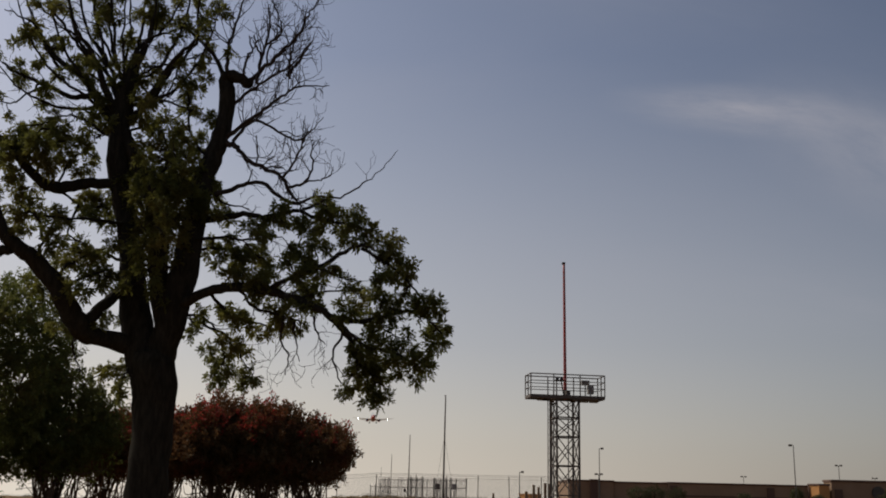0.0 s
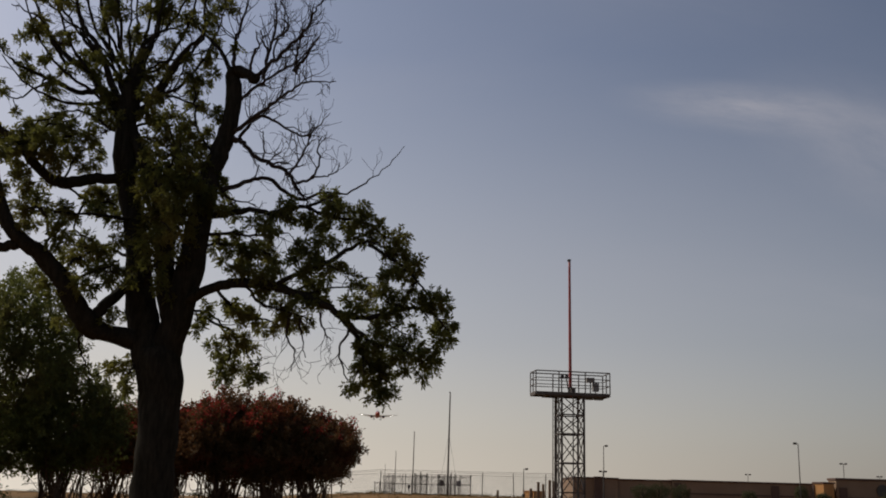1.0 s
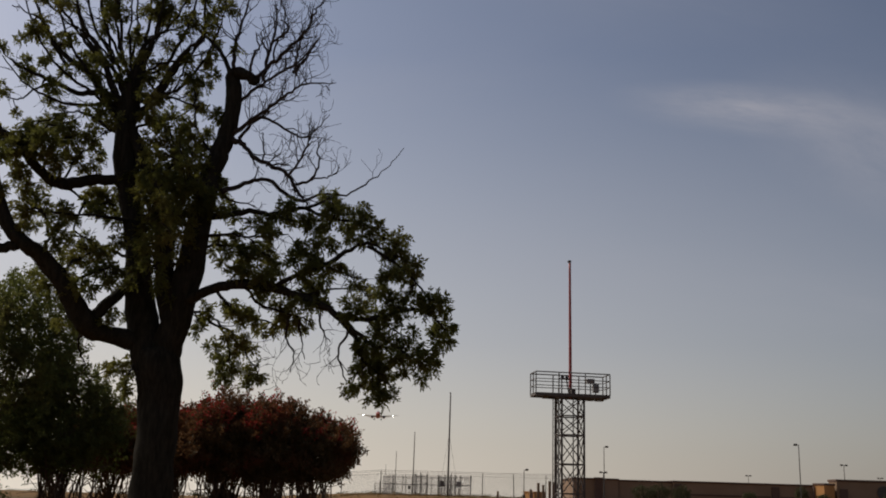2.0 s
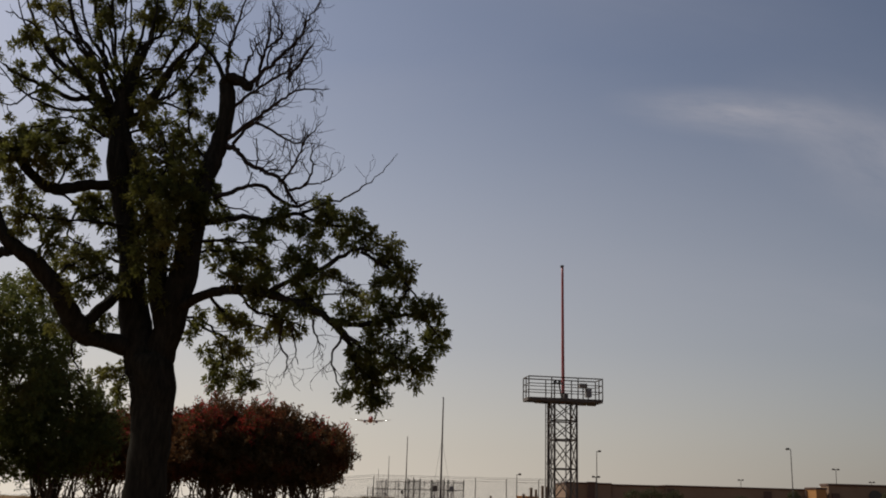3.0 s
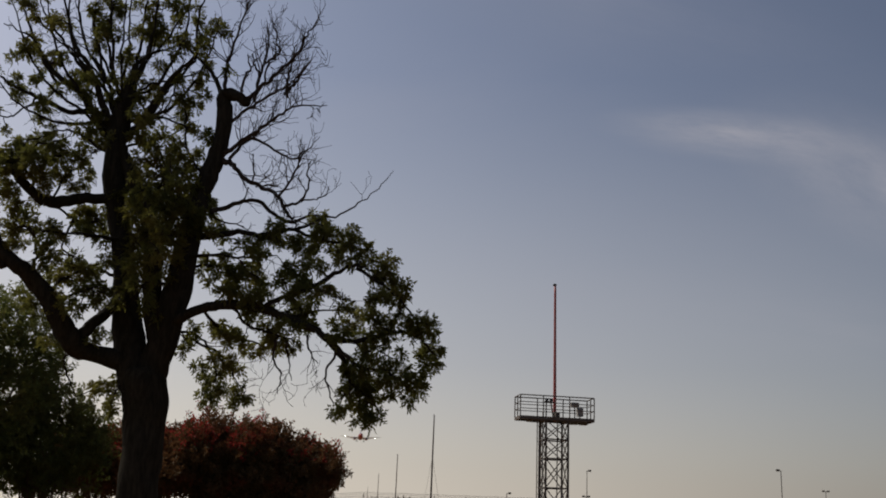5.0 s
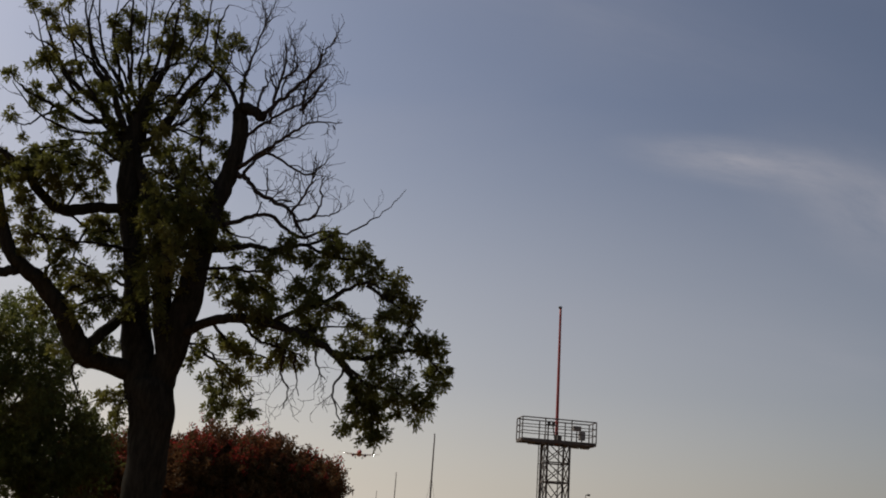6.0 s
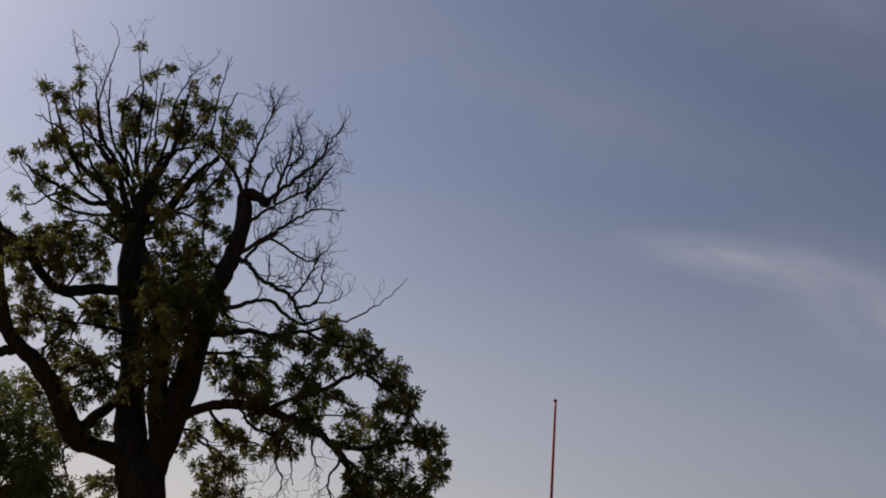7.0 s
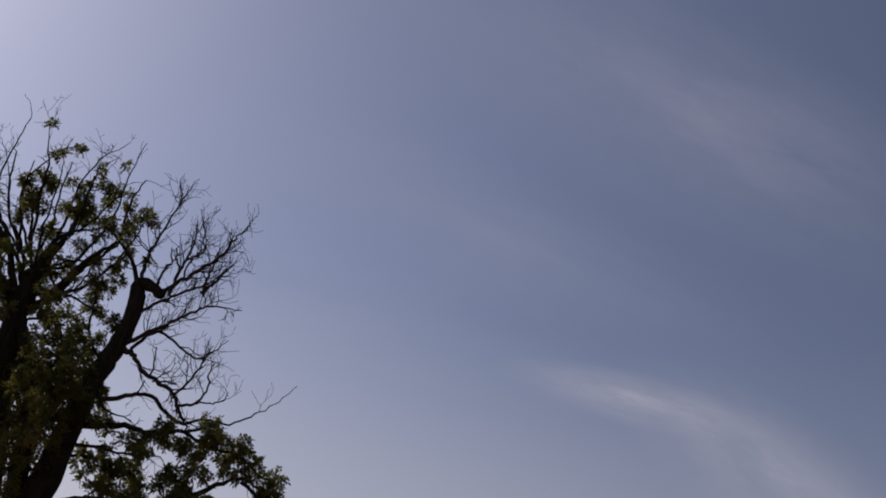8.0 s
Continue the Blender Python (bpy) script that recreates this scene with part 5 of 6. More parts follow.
# ---- approach-light poles ----
def tall_pole(x, y, top_z, boxes):
    base = ground_height(x, y) - 0.05
    high = top_z - base
    ob = thing("light_pole", pose(x, y, base), "tall slender brown pole on a grassy berm", "pole", "row of poles")
    rows = glide(((0, 0, 0, 0.105), (0.01, 0, high * 0.4, 0.088), (0.02, 0, high * 0.8, 0.07), (0.03, 0, high, 0.06)), 4)
    verts, faces = [], []
    tube(rows, 10, verts, faces)
    shaft = mesh_object("shaft", verts, faces, RUST_STEEL, ob, True)
    bm = bmesh.new()
    bmesh.ops.create_cone(bm, cap_ends=True, segments=10, radius1=0.075, radius2=0.065, depth=0.12, matrix=Matrix.Translation((0, 0, high + 0.05)))
    part("cap", bm, LAMP_BODY, shaft)
    for k in range(boxes):
        bm = bmesh.new()
        box(bm, (0.42, 0.3, 0.55), Matrix.Translation((-0.55 + 1.6 * k, -0.2, 1.25)), 0.02)
        cabinet = part("control_box", bm, GREY_BOX if k else RUST_STEEL, ob)
        bm = bmesh.new()
        bar(bm, (-0.55 + 1.6 * k, -0.2, 0), (-0.55 + 1.6 * k, -0.2, 0.9), 0.05)
        part("box_post", bm, RUST_STEEL, cabinet)
    if boxes > 1:
        for dx in (1.1, -0.9):
            bm = bmesh.new()
            bar(bm, (0, 0, high * 0.6), (dx, 0.3, 0.2), 0.012, 5)
            part("guy_wire", bm, STEEL, ob)


tall_pole(0.60, 100.0, 11.5, 2)
tall_pole(-4.65, 165.0, 11.4, 1)
tall_pole(-11.2, 246.0, 11.5, 1)
tall_pole(-20.6, 372.0, 11.8, 0)


# ---- chain-link fences ----
def fence(name, points, high, spacing, rails, wires, label, weave=0.15, thick=0.038):
    """Posts, rails and a woven mesh along a line of ground points."""
    ob = thing(name, pose(points[0][0], points[0][1], 0), label, "fence")
    origin = np.array((*points[0], 0.0))
    post = None
    mesh_v, mesh_f = [], []
    for (ax, ay), (bx, by) in zip(points, points[1:]):
        span = math.hypot(bx - ax, by - ay)
        count = max(1, round(span / spacing))
        spots = [(ax + (bx - ax) * k / count, ay + (by - ay) * k / count) for k in range(count + 1)]
        for x, y in spots[:-1] if (bx, by) != points[-1] else spots:
            m = Matrix.Translation((x - origin[0], y - origin[1], ground_height(x, y) - 0.1 - 0.12 * abs(noise.noise((x * 3.1, y * 2.3, 0))))) @ pose(0, 0, 0, 2.2 * noise.noise((x, y, 5)), 2.2 * noise.noise((x, y, 9)))
            if post is None:
                bm = bmesh.new()
                bar(bm, (0, 0, 0), (0, 0, high + 0.35), thick, 7)
                post = part("post", bm, RUST_STEEL, ob)
                post.matrix_basis = m
            else:
                share(post, m)
        for (x0, y0), (x1, y1) in zip(spots, spots[1:]):
            z0, z1 = ground_height(x0, y0), ground_height(x1, y1)
            a, b = np.array((x0, y0, z0)) - origin, np.array((x1, y1, z1)) - origin
            for z in rails:
                bm = bmesh.new()
                bar(bm, a + (0, 0, z), b + (0, 0, z), thick * 0.72, 5)
                part("rail", bm, RUST_STEEL, ob)
            for z in wires:
                bm = bmesh.new()
                sag = (a + b) / 2 + (0, 0, z - 0.04)
                bar(bm, a + (0, 0, z), sag, 0.014, 4)
                bar(bm, sag, b + (0, 0, z), 0.014, 4)
                part("wire", bm, RUST_STEEL, ob)
            run = np.linalg.norm(b - a)
            along = (b - a) / run
            for s in np.arange(-high, run, weave):
                for lean in (0, 1):
                    lo, hi = s if not lean else s + high, s + high if not lean else s
                    f0, f1 = 0.0, 1.0
                    for edge in (0.0, run):        # cut each strand where the bay ends
                        t = (edge - lo) / (hi - lo)
                        if 0 < t < 1:
                            if (lo < edge) == (edge == 0.0):
                                f0 = max(f0, t)
                            else:
                                f1 = min(f1, t)
                    if f1 - f0 < 0.02 or min(lo + (hi - lo) * f0, lo + (hi - lo) * f1) < -0.01 or max(lo + (hi - lo) * f0, lo + (hi - lo) * f1) > run + 0.01:
                        continue
                    p = a + along * (lo + (hi - lo) * f0) + (0, 0, high * f0)
                    q = a + along * (lo + (hi - lo) * f1) + (0, 0, high * f1)
                    k = len(mesh_v)
                    mesh_v.extend((p, p + along * 0.011, q + along * 0.011, q))
                    mesh_f.append((k, k + 1, k + 2, k + 3))
    mesh_object("woven_mesh", mesh_v, mesh_f, STEEL, ob, kind="stuff")


fence("chain_link_fence", ((-9.5, 97.0), (-2.0, 96.0), (12.5, 94.0)), 1.95, 3.1, (), (2.28, 2.14, 1.95), "tall chain-link fence with strands of wire above, on dry grass")
fence("equipment_enclosure", ((-4.9, 108.0), (3.0, 106.0), (3.2, 112.0), (-6.6, 116.0), (-4.9, 108.0)), 1.95, 1.15, (1.95, 1.15, 0.1), (), "railed chain-link enclosure round the pole feet", thick=0.03)
fence("equipment_cage", ((-2.75, 104.0), (-1.55, 103.8), (-1.45, 105.0), (-2.65, 105.2), (-2.75, 104.0)), 1.95, 0.6, (1.95, 0.1), (), "narrow close-railed steel cage beside the pole feet", thick=0.024)
fence("equipment_cage", ((-0.30, 103.6), (1.35, 103.4), (1.45, 104.6), (-0.20, 104.8), (-0.30, 103.6)), 1.9, 0.6, (1.9, 0.1), (), "narrow close-railed steel cage beside the pole feet", thick=0.024)
fence("low_railing", ((-7.7, 118.0), (-5.3, 117.0)), 1.25, 0.6, (1.25, 0.65), (), "low steel railing on the dry grass berm")


# ---- timber posts by the tower ----
def timber_post(x, y, high, thick):
    ob = thing("timber_post", pose(x, y, ground_height(x, y) - 0.05), "short weathered timber bollard on dry grass", "post", "posts by the tower")
    bm = bmesh.new()
    box(bm, (thick, thick, high), Matrix.Translation((0, 0, high / 2)), 0.02)
    part("shaft", bm, WOOD_POST, ob)
    bm = bmesh.new()
    box(bm, (thick * 1.12, thick * 1.12, 0.07), Matrix.Translation((0, 0, high + 0.035)), 0.015)
    part("top_cap", bm, WOOD_POST, ob)


for x, y, high, thick in ((4.55, 62.0, 1.5, 0.16), (5.1, 63.0, 1.85, 0.16), (5.25, 61.5, 1.8, 0.14), (5.75, 62.5, 2.0, 0.16), (5.9, 61.6, 2.0, 0.18), (3.0, 70.0, 1.05, 0.14)):
    timber_post(x + 0.85, y, high - 0.2, thick)


# ---- parking-lot lamps ----
def lot_lamp(x, y, top_z, heads, turn=0.0):
    base = ground_height(x, y) - 0.05
    high = top_z - base
    ob = thing("parking_lamp", pose(x, y, base, 0, 0, turn), "tall dark bronze parking-lot lamp with %s" % ("two heads" if heads > 1 else "one head"), "street lamp", "parking-lot lamps")
    bm = bmesh.new()
    bmesh.ops.create_cone(bm, cap_ends=True, segments=10, radius1=0.10, radius2=0.065, depth=high, matrix=Matrix.Translation((0, 0, high / 2)))
    bmesh.ops.create_cone(bm, cap_ends=True, segments=12, radius1=0.32, radius2=0.30, depth=0.7, matrix=Matrix.Translation((0, 0, 0.35)))
    part("pole", bm, LAMP_BODY, ob)
    for side in (-1, 1)[:heads]:
        bm = bmesh.new()
        bar(bm, (0, 0, high - 0.1), (side * 0.5, 0, high - 0.02), 0.05)
        arm = part("arm", bm, LAMP_BODY, ob)
        bm = bmesh.new()
        box(bm, (0.58, 0.5, 0.34), Matrix.Translation((side * 0.55, 0, high)), 0.05)
        head = part("head", bm, LAMP_BODY, arm)
        bm = bmesh.new()
        box(bm, (0.44, 0.36, 0.02), Matrix.Translation((side * 0.55, 0, high - 0.182)))
        part("lens", bm, GREY_BOX, head)


lot_lamp(31.8, 200.0, 11.85, 1, 180)
lot_lamp(34.0, 215.0, 7.3, 2, 0)
lot_lamp(63.2, 180.0, 12.2, 1, 0)
lot_lamp(94.7, 240.0, 11.3, 2, 0)
lot_lamp(90.1, 300.0, 9.85, 2, 0)
lot_lamp(16.1, 200.0, 6.95, 1, 180)
lot_lamp(128.8, 300.0, 10.3, 2, 0)


# ---- the long low store ----
def store():
    x0, y0 = 28.6, 220.0
    ob = thing("store_building", pose(0, y0, 0), "long low brown masonry store with coping and one sunlit tan bay", "building")

    def block(name, xa, xb, depth_front, depth_back, z, mat, coping=0.35):
        base = min(ground_height(xa, y0), ground_height(xb, y0)) - 0.3
        bm = bmesh.new()
        box(bm, (xb - xa, depth_back - depth_front, z - base), Matrix.Translation(((xa + xb) / 2, (depth_front + depth_back) / 2, (z + base) / 2)), 0.05)
        wall = part(name, bm, mat, ob)
        bm = bmesh.new()
        for y in (depth_front - 0.06, depth_back + 0.06):
            box(bm, (xb - xa + 0.3, 0.36, coping), Matrix.Translation(((xa + xb) / 2, y, z + 0.02)), 0.03)
        for x in (xa, xb):
            box(bm, (0.36, depth_back - depth_front - 0.3, coping), Matrix.Translation((x, (depth_front + depth_back) / 2, z + 0.02)))
        part("coping", bm, DARK_BAND, wall)
        return wall

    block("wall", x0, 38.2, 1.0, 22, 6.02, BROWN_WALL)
    block("pier", 33.0, 34.6, 0.2, 1.0, 6.15, DARK_BAND)
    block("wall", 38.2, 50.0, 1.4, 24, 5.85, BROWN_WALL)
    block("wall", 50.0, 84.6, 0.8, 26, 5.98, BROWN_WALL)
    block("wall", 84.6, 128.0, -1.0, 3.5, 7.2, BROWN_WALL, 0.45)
    # the bay stands at a slant, so that one face meets the sun
    slant = pose(82.0, -0.6, 0, 0, 0, -64)
    bm = bmesh.new()
    box(bm, (3.0, 3.0, 6.5), slant @ Matrix.Translation((0, 0, 2.9)), 0.04)
    bay = part("bay", bm, TAN_WALL, ob, "sunlit tan bay")
    bm = bmesh.new()
    box(bm, (3.3, 3.3, 0.4), slant @ Matrix.Translation((0, 0, 6.30)), 0.04)
    part("coping", bm, DARK_BAND, bay)
    bm = bmesh.new()
    box(bm, (0.5, 0.2, 6.0), slant @ Matrix.Translation((-1.3, -1.62, 2.9)), 0.02)
    part("corner_strip", bm, DARK_BAND, bay)
    pilaster = None
    for x in (51.0, 72.0, 86.0, 118.0):
        if pilaster is None:
            bm = bmesh.new()
            box(bm, (1.6, 0.3, 5.3), Matrix.Translation((0, 0, 2.75)), 0.02)
            pilaster = part("pilaster", bm, DARK_BAND, ob)
            pilaster.matrix_basis = Matrix.Translation((x, 0.66, 0))
        else:
            share(pilaster, Matrix.Translation((x, 0.66 if x < 84 else -1.14, 0)))
    for xa, xb, y in ((52.0, 71.0, 0.74), (73.0, 79.5, 0.74), (87.0, 117.0, -1.06)):
        bm = bmesh.new()
        box(bm, (xb - xa, 0.12, 0.3), Matrix.Translation(((xa + xb) / 2, y, 3.3)))
        part("string_course", bm, DARK_BAND, ob)
    # round dark sign disc on the tall block
    bm = bmesh.new()
    bmesh.ops.create_cone(bm, cap_ends=True, segments=28, radius1=1.35, radius2=1.35, depth=0.2, matrix=Matrix.Translation((94.5, -1.2, 4.9)) @ pose(0, 0, 0, 90, 0, 0))
    part("sign_disc", bm, LAMP_BODY, ob, "round dark sign disc")


store()


def pump_house():
    """A small tan block beyond the tower, turned to the sun."""
    base = ground_height(18.6, 205.0) - 0.2
    ob = thing("small_building", pose(18.6, 205.0, base, 0, 0, -58), "small sunlit tan block building beyond the tower", "building")
    bm = bmesh.new()
    box(bm, (3.6, 2.8, 1.5), Matrix.Translation((0, 0, 0.75)), 0.04)
    wall = part("wall", bm, TAN_WALL, ob)
    bm = bmesh.new()
    box(bm, (3.9, 3.1, 0.14), Matrix.Translation((0, 0, 1.57)), 0.03)
    part("roof_slab", bm, TAN_WALL, ob)
    bm = bmesh.new()
    box(bm, (0.95, 0.08, 1.3), Matrix.Translation((0.9, -1.43, 0.67)), 0.01)
    part("door", bm, DARK_BAND, wall)


pump_house()


# ---- small trees before the store, and the far tree line ----
def small_tree(x, y, high, spread, seed):
    g = np.random.RandomState(seed)
    ob = thing("small_tree", pose(x, y, ground_height(x, y) - 0.05), "small dusty green tree before the store wall", "tree", "trees before the store")
    verts, faces = [], []
    tube(glide(((0, 0, 0, 0.14), (0.05, 0, high * 0.3, 0.11), (0, 0.05, high * 0.6, 0.06), (0.05, 0, high * 0.9, 0.02)), 4), 8, verts, faces, 0.1)
    for _ in range(8):
        z = high * g.uniform(0.3, 0.7)
        end = np.array((g.normal(0, spread * 0.5), g.normal(0, spread * 0.5), z + high * 0.2))
        tube(glide(((0, 0, z, 0.05), (*(end * (0.5, 0.5, 1)), 0.03), (*end, 0.012)), 3), 5, verts, faces)
    mesh_object("trunk", verts, faces, BARK, ob, True)
    green = []
    for _ in range(260):
        d = unit(g.normal(0, 1, 3))
        r = (1 + 0.4 * noise.noise((d[0] * 2 + seed, d[1] * 2, d[2] * 2))) * g.uniform(0.4, 1) ** 0.5
        at = np.array((d[0] * spread * r, d[1] * spread * r, high * 0.62 + d[2] * high * 0.38 * r))
        for _ in range(9):
            leaf(green, at + g.normal(0, 0.14, 3), unit(g.normal(0, 1, 3)), unit(g.normal(0, 1, 3)), g.uniform(0.16, 0.28), 0.13)
    leaf_mesh("crown", green, FAR_LEAF, ob, kind="stuff")


for x, y, high, spread, seed in ((37.5, 190.0, 3.9, 2.2, 31), (40.6, 191.0, 4.3, 2.0, 32), (45.6, 195.0, 4.2, 1.9, 33), (63.8, 181.5, 4.6, 1.2, 34), (56.0, 186.0, 3.4, 1.3, 35),
                                 (89.0, 200.0, 5.4, 2.0, 36), (101.0, 198.0, 6.4, 2.2, 37), (83.0, 190.0, 3.8, 1.6, 38), (70.0, 188.0, 3.5, 1.4, 39)):
    small_tree(x, y, high, spread, seed)


def tree_line():
    g = np.random.RandomState(77)
    green = []
    for _ in range(420):
        x = g.uniform(-1500, 900)
        y = 1500 + g.uniform(-60, 120)
        size = g.uniform(2.5, 7.0) * (0.35 + 0.9 * abs(noise.noise((x * 0.006, 2.0, 0))) * 2)
        base = ground_height(x, y)
        for _ in range(26):
            at = np.array((x + g.normal(0, size * 1.3), y + g.normal(0, 4), base + abs(g.normal(0, 0.55)) * size))
            leaf(green, at, unit(g.normal(0, 1, 3)), unit(g.normal(0, 1, 3)), size * 0.5, size * 0.45)
    leaf_mesh("far_tree_line", green, FAR_LEAF, label="low hazy line of far trees on the horizon", kind="stuff", category="trees")


tree_line()


# ---- tufts of dry grass along the berm ----
def dry_tufts():
    g = np.random.RandomState(91)
    blades = []
    for _ in range(1500):
        x, y = g.uniform(-45, 16), 84 + g.uniform(-14, 26)
        if noise.noise((x * 0.35, y * 0.2, 7)) < -0.1:
            continue
        base = np.array((x, y, ground_height(x, y) - 0.04))
        tall = g.uniform(0.12, 0.40) * (1.8 if g.rand() < 0.06 else 1.0)
        many = 7
        outs = g.normal(0, 0.35, (many, 3)) + (0, 0, 1)
        outs /= np.linalg.norm(outs, axis=1, keepdims=True)
        sizes = np.stack((g.uniform(0.6, 1.0, many) * tall, np.full(many, 0.035)), 1)
        blades.append(np.hstack((base + g.normal(0, 0.10, (many, 3)) * (1, 1, 0), outs, g.normal(0, 1, (many, 3)), sizes)))
    leaf_mesh("dry_grass", blades, STRAW, label="tufts of dry straw-coloured grass on the berm", kind="stuff", category="grass")


dry_tufts()


# ---- the airliner on its approach ----
def two_tone(name, low, high, level):
    """Paint in two colours that meet at one height of the body."""
    mat, n, surface, out = material(name, 0.35, 0.0, 0.5)
    where = n.add("ShaderNodeTexCoord").outputs["Object"]
    parts = n.add("ShaderNodeSeparateXYZ", {0: where})
    edge = n.math("ADD", parts.outputs[2], n.math("MULTIPLY", n.math("MAXIMUM", n.math("SUBTRACT", parts.outputs[1], 9.0), 0.0), -0.35))
    grime = n.math("MULTIPLY_ADD", n.noise(where, 0.8, 5.0), 0.3, 0.85)
    upper = n.ramp(n.math("MULTIPLY_ADD", n.math("SUBTRACT", n.math("MULTIPLY", edge, -1.0), level), 8.0, 0.5), (0.45, high), (0.55, low))
    n.feed(surface, {"Base Color": n.mix(1.0, upper, n.add("ShaderNodeCombineXYZ", {0: grime, 1: grime, 2: grime}).outputs[0], "MULTIPLY")})
    return mat


HULL = two_tone("red_and_blue_gloss_paint", (0.36, 0.05, 0.026), (0.05, 0.07, 0.24), -0.1)
WING_PAINT = varied("tan_grey_wing_paint", (0.42, 0.36, 0.25), (0.56, 0.49, 0.36), 0.4, 0.45, 0.1, 0.03)
RED_GLOSS = varied("orange_red_gloss_paint", (0.45, 0.07, 0.035), (0.55, 0.10, 0.05), 0.5, 0.35, 0, 0.03)
BLUE_GLOSS = varied("deep_blue_gloss_paint", (0.04, 0.055, 0.19), (0.06, 0.085, 0.27), 0.5, 0.35, 0, 0.03)
BARE_METAL = varied("polished_metal", (0.60, 0.60, 0.62), (0.74, 0.74, 0.75), 1.0, 0.22, 1.0, 0.02)
BLACK = varied("black_rubber", (0.012, 0.012, 0.012), (0.03, 0.03, 0.03), 2.0, 0.8, 0, 0.05)
GLASS_DARK = varied("dark_window_glass", (0.015, 0.018, 0.022), (0.03, 0.035, 0.04), 1.0, 0.1, 0, 0.0)
LANDING_LIGHT = lamp_glow("landing_light", (1.0, 0.97, 0.9), 22.0)


def loft(sections, name, mat, parent, label=""):
    """A lofted skin through rings of equal count, closed at both ends."""
    count = len(sections[0])
    verts = [p for ring in sections for p in ring]
    faces = [(i * count + k, i * count + (k + 1) % count, (i + 1) * count + (k + 1) % count, (i + 1) * count + k)
             for i in range(len(sections) - 1) for k in range(count)]
    faces += [tuple(reversed(range(count))), tuple(range((len(sections) - 1) * count, len(sections) * count))]
    return mesh_object(name, verts, faces, mat, parent, True, label)


def aerofoil(x, y, z, chord, thick, upright=False):
    """One section, its leading edge at y, running aft."""
    ring = []
    for k in range(16):
        a = 2 * math.pi * k / 16
        s = 0.5 - 0.5 * math.cos(a)
        h = (1 if a < math.pi else -0.7) * thick * chord * 1.45 * (math.sqrt(max(s, 0)) * (1 - s) ** 0.9)
        ring.append((x + h, y - s * chord, z) if upright else (x, y - s * chord, z + h))
    return ring


def ring_y(y, radius, z=0.0, x=0.0, flat=1.0, count=28):
    return [(x + radius * math.sin(2 * math.pi * k / count), y, z + radius * flat * math.cos(2 * math.pi * k / count)) for k in range(count)]


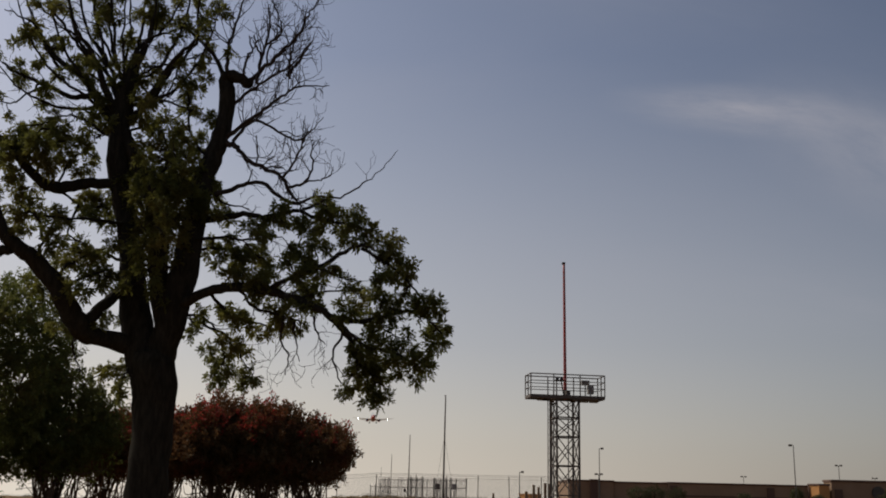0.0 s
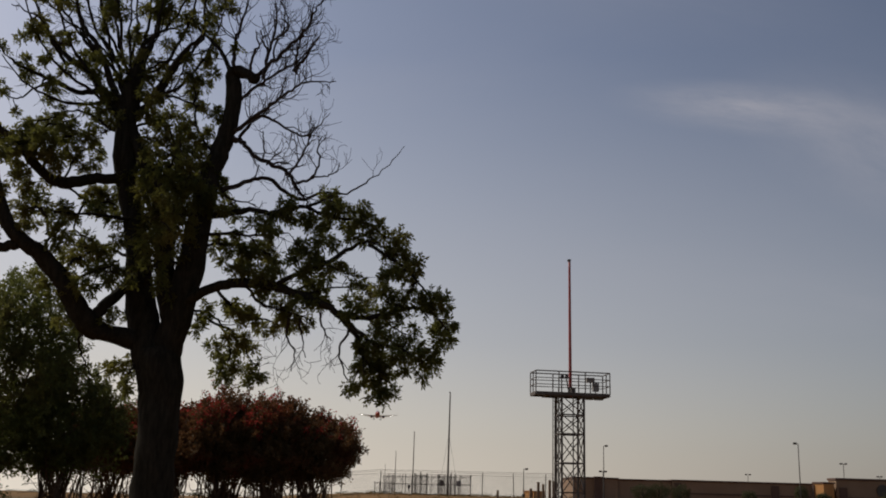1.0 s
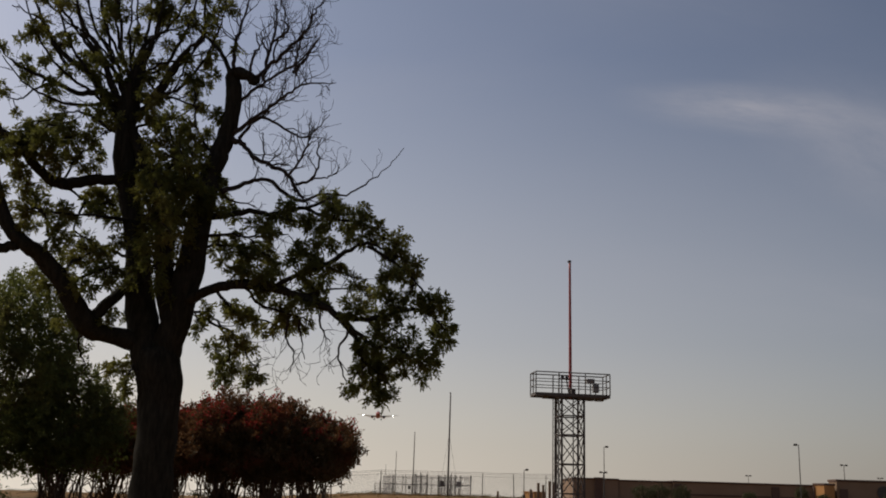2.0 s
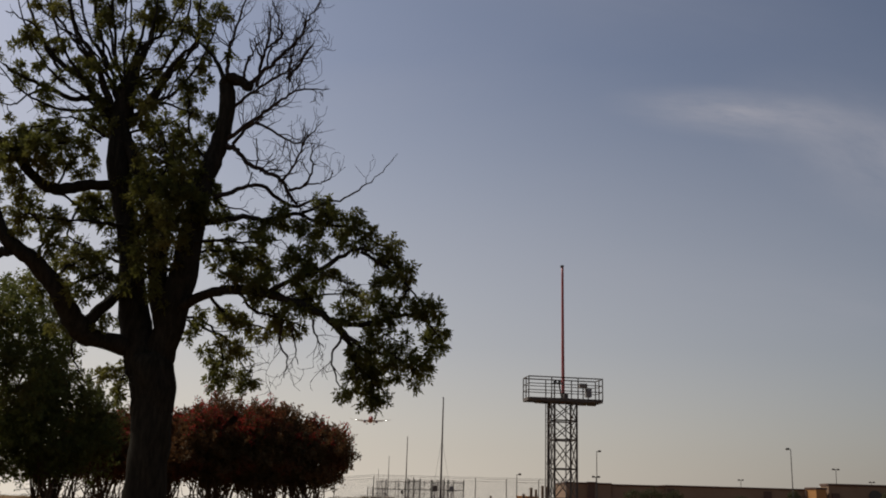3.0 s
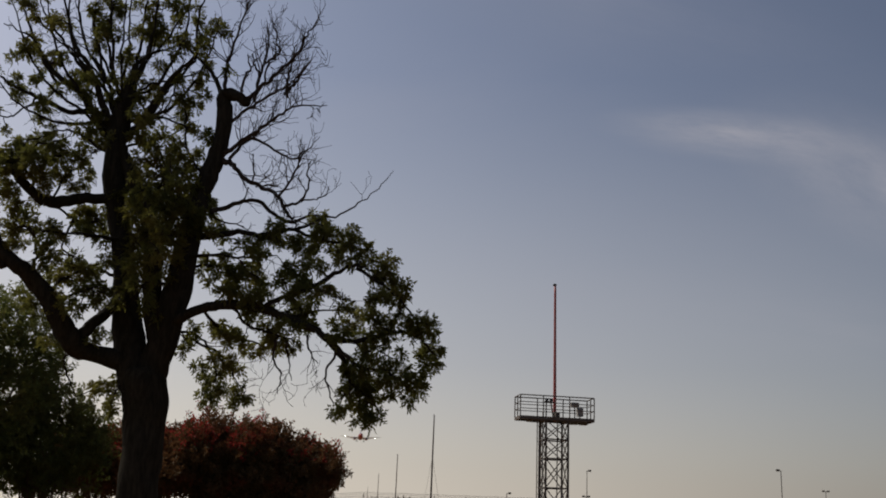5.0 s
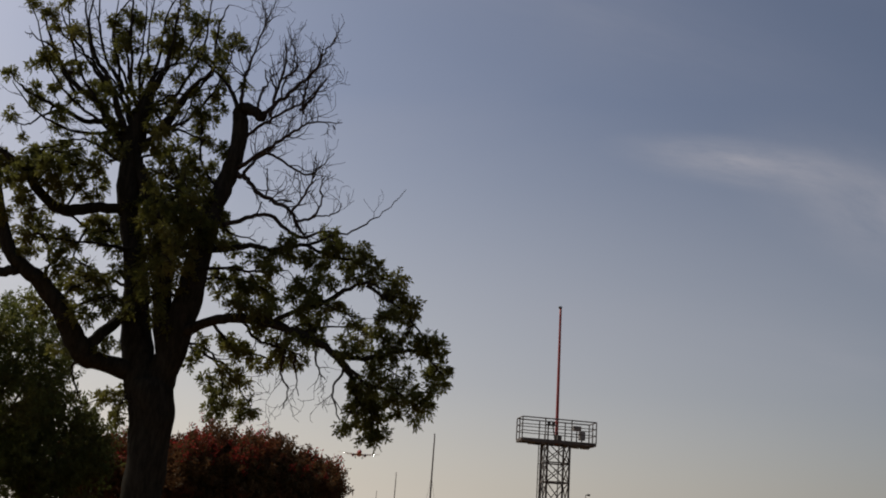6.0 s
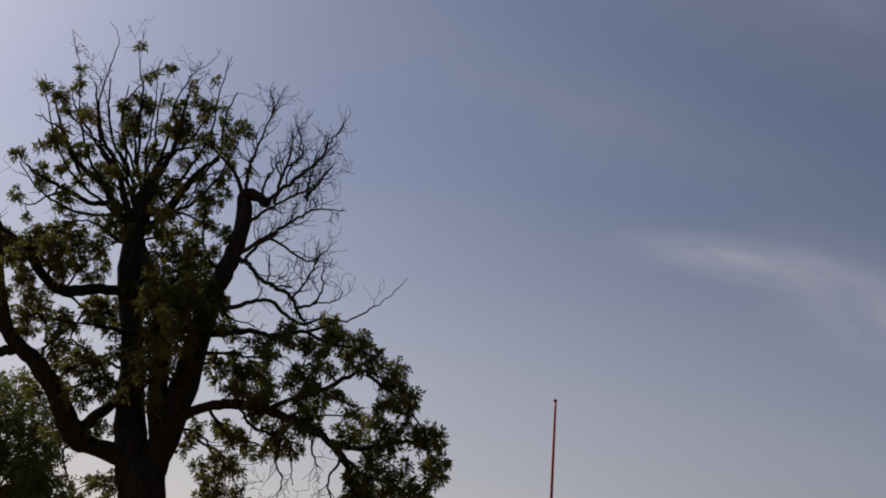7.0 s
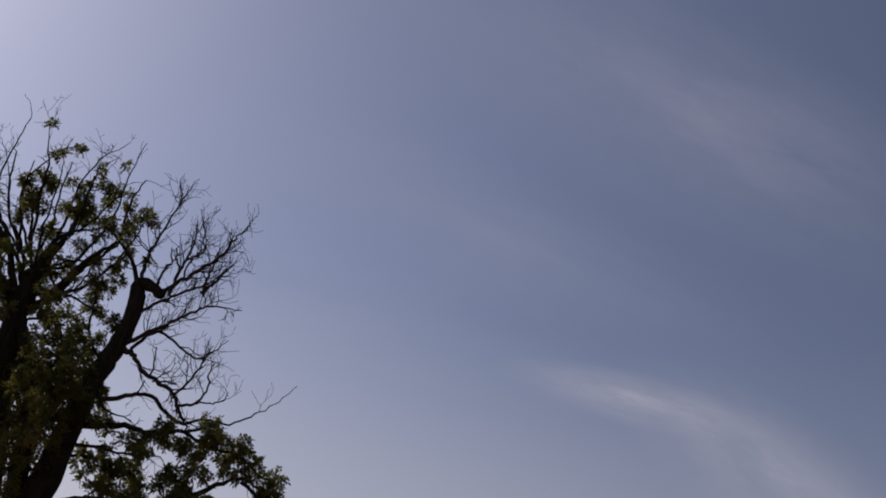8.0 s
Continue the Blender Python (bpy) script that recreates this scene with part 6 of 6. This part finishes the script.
def airliner():
    ob = thing("airliner", pose(-54.2, 830.0, 63.9, 3.0, 0.0, 184.8), "red and blue twin-engine airliner with wheels down, flying", "airplane")
    stations = ((15.8, 0.08, -0.55), (15.5, 0.42, -0.52), (14.9, 0.80, -0.45), (13.9, 1.22, -0.30), (12.4, 1.62, -0.12), (10.5, 1.86, 0.0), (7.5, 1.9, 0.0),
                (0.0, 1.9, 0.0), (-5.0, 1.9, 0.0), (-8.0, 1.78, 0.12), (-11.0, 1.42, 0.45), (-14.0, 0.92, 0.88), (-16.2, 0.48, 1.2), (-17.0, 0.18, 1.3))
    hull = loft([ring_y(y, r, z) for y, r, z in stations], "fuselage", HULL, ob, "red belly and blue upper hull")
    bm = bmesh.new()
    for side in (-1, 1):
        for k in range(3):
            box(bm, (0.5, 0.08, 0.34), pose(side * (0.30 + 0.48 * k), 13.75 - 0.28 * k, 0.62 - 0.04 * k, -35, side * 18 * k, side * -24 * k), 0.03)
    part("windscreen", bm, GLASS_DARK, hull)
    # belly fairing
    loft([ring_y(y, r, -0.75, 0, 0.62) for y, r in ((4.6, 0.5), (3.2, 1.75), (0.0, 2.1), (-3.4, 1.95), (-5.2, 0.6))], "belly_fairing", RED_GLOSS, ob)
    for s in (-1, 1):
        wing = loft([aerofoil(s * x, y, z, c, t) for x, y, z, c, t in ((1.2, 4.4, -1.05, 8.0, 0.13), (5.4, 1.9, -0.55, 5.2, 0.12), (11.0, -0.8, 0.15, 3.4, 0.11), (16.6, -3.5, 0.85, 1.7, 0.10))],
                    "wing", WING_PAINT, ob, "tan-grey swept wing")
        loft([aerofoil(s * x, y, z, c, 0.10) for x, y, z, c in ((1.9, -2.9, -1.55, 2.3), (5.2, -3.0, -1.15, 1.9), (10.6, -3.9, -0.35, 1.3))], "flap", WING_PAINT, wing, "lowered flap")
        loft([aerofoil(s * x, y, z, 0.55, 0.22) for x, y, z in ((1.9, 4.55, -1.12), (5.4, 2.2, -0.68), (11.0, -0.52, 0.05), (16.2, -3.2, 0.74))], "slat", BARE_METAL, wing, "polished leading-edge slat")
        loft([aerofoil(s * x, y, z, c, 0.08, True) for x, y, z, c in ((16.6, -3.5, 0.85, 1.6), (16.85, -4.2, 1.7, 1.1), (17.1, -5.0, 3.1, 0.5))], "winglet", WING_PAINT, wing)
        for x in (3.6, 6.6, 9.4):
            fy = -2.6 - 0.12 * x
            loft([ring_y(fy + dy, r, -1.45 + 0.115 * x, s * x, 1.2, 10) for dy, r in ((1.9, 0.05), (0.9, 0.22), (-0.6, 0.24), (-2.2, 0.04))], "flap_fairing", WING_PAINT, wing)
        engine = loft([ring_y(y, r, -1.95, s * 4.85) for y, r in ((5.4, 0.92), (5.25, 1.06), (4.4, 1.16), (3.0, 1.12), (1.4, 0.88), (1.35, 0.6))], "engine", RED_GLOSS, ob, "red engine nacelle")
        loft([ring_y(y, r, -1.95, s * 4.85) for y, r in ((5.46, 0.80), (5.50, 0.92), (5.40, 1.03), (5.2, 1.075))], "intake_lip", BARE_METAL, engine, "polished intake lip")
        loft([ring_y(y, r, -1.95, s * 4.85) for y, r in ((5.52, 0.79), (5.42, 0.78))], "fan", BLACK, engine, "dark fan face")
        loft([ring_y(y, r, -1.95, s * 4.85, 1, 16) for y, r in ((1.5, 0.55), (0.6, 0.42), (0.2, 0.06))], "exhaust_cone", LAMP_BODY, engine)
        bm = bmesh.new()
        box(bm, (0.3, 3.6, 1.0), Matrix.Translation((s * 4.85, 2.2, -0.95)), 0.08)
        part("pylon", bm, WING_PAINT, engine)
        loft([aerofoil(s * x, y, z, c, 0.09) for x, y, z, c in ((0.5, -12.6, 1.05, 3.6), (7.1, -15.9, 1.75, 1.3))], "tailplane", WING_PAINT, ob)
        # main wheels
        bm = bmesh.new()
        bar(bm, (s * 2.75, -1.3, -1.2), (s * 2.85, -1.4, -3.3), 0.14, 8)
        bar(bm, (s * 2.3, -1.4, -3.3), (s * 3.4, -1.4, -3.3), 0.09, 8)
        gear = part("main_gear", bm, STEEL, ob)
        for x in (2.45, 3.25):
            bm = bmesh.new()
            bmesh.ops.create_cone(bm, cap_ends=True, segments=18, radius1=0.55, radius2=0.55, depth=0.38, matrix=Matrix.Translation((s * x, -1.4, -3.3)) @ pose(0, 0, 0, 0, 90, 0))
            bmesh.ops.bevel(bm, geom=list(bm.edges), offset=0.06, segments=1, affect="EDGES")
            part("wheel", bm, BLACK, gear)
        bm = bmesh.new()
        bmesh.ops.create_uvsphere(bm, u_segments=10, v_segments=6, radius=0.18, matrix=Matrix.Translation((s * 12.2, -1.2, -0.12)))
        part("landing_light", bm, LANDING_LIGHT, ob, "lit landing light")
    loft([aerofoil(0, y, z, c, 0.09, True) for y, z, c in ((-9.2, 1.5, 7.2), (-11.6, 3.2, 5.2), (-15.0, 7.6, 2.4))], "fin", BLUE_GLOSS, ob, "blue tail fin")
    bm = bmesh.new()
    bar(bm, (0, 11.3, -1.6), (0, 11.5, -3.1), 0.11, 8)
    gear = part("nose_gear", bm, STEEL, ob)
    for x in (-0.22, 0.22):
        bm = bmesh.new()
        bmesh.ops.create_cone(bm, cap_ends=True, segments=16, radius1=0.36, radius2=0.36, depth=0.22, matrix=Matrix.Translation((x, 11.5, -3.1)) @ pose(0, 0, 0, 0, 90, 0))
        part("wheel", bm, BLACK, gear)


airliner()
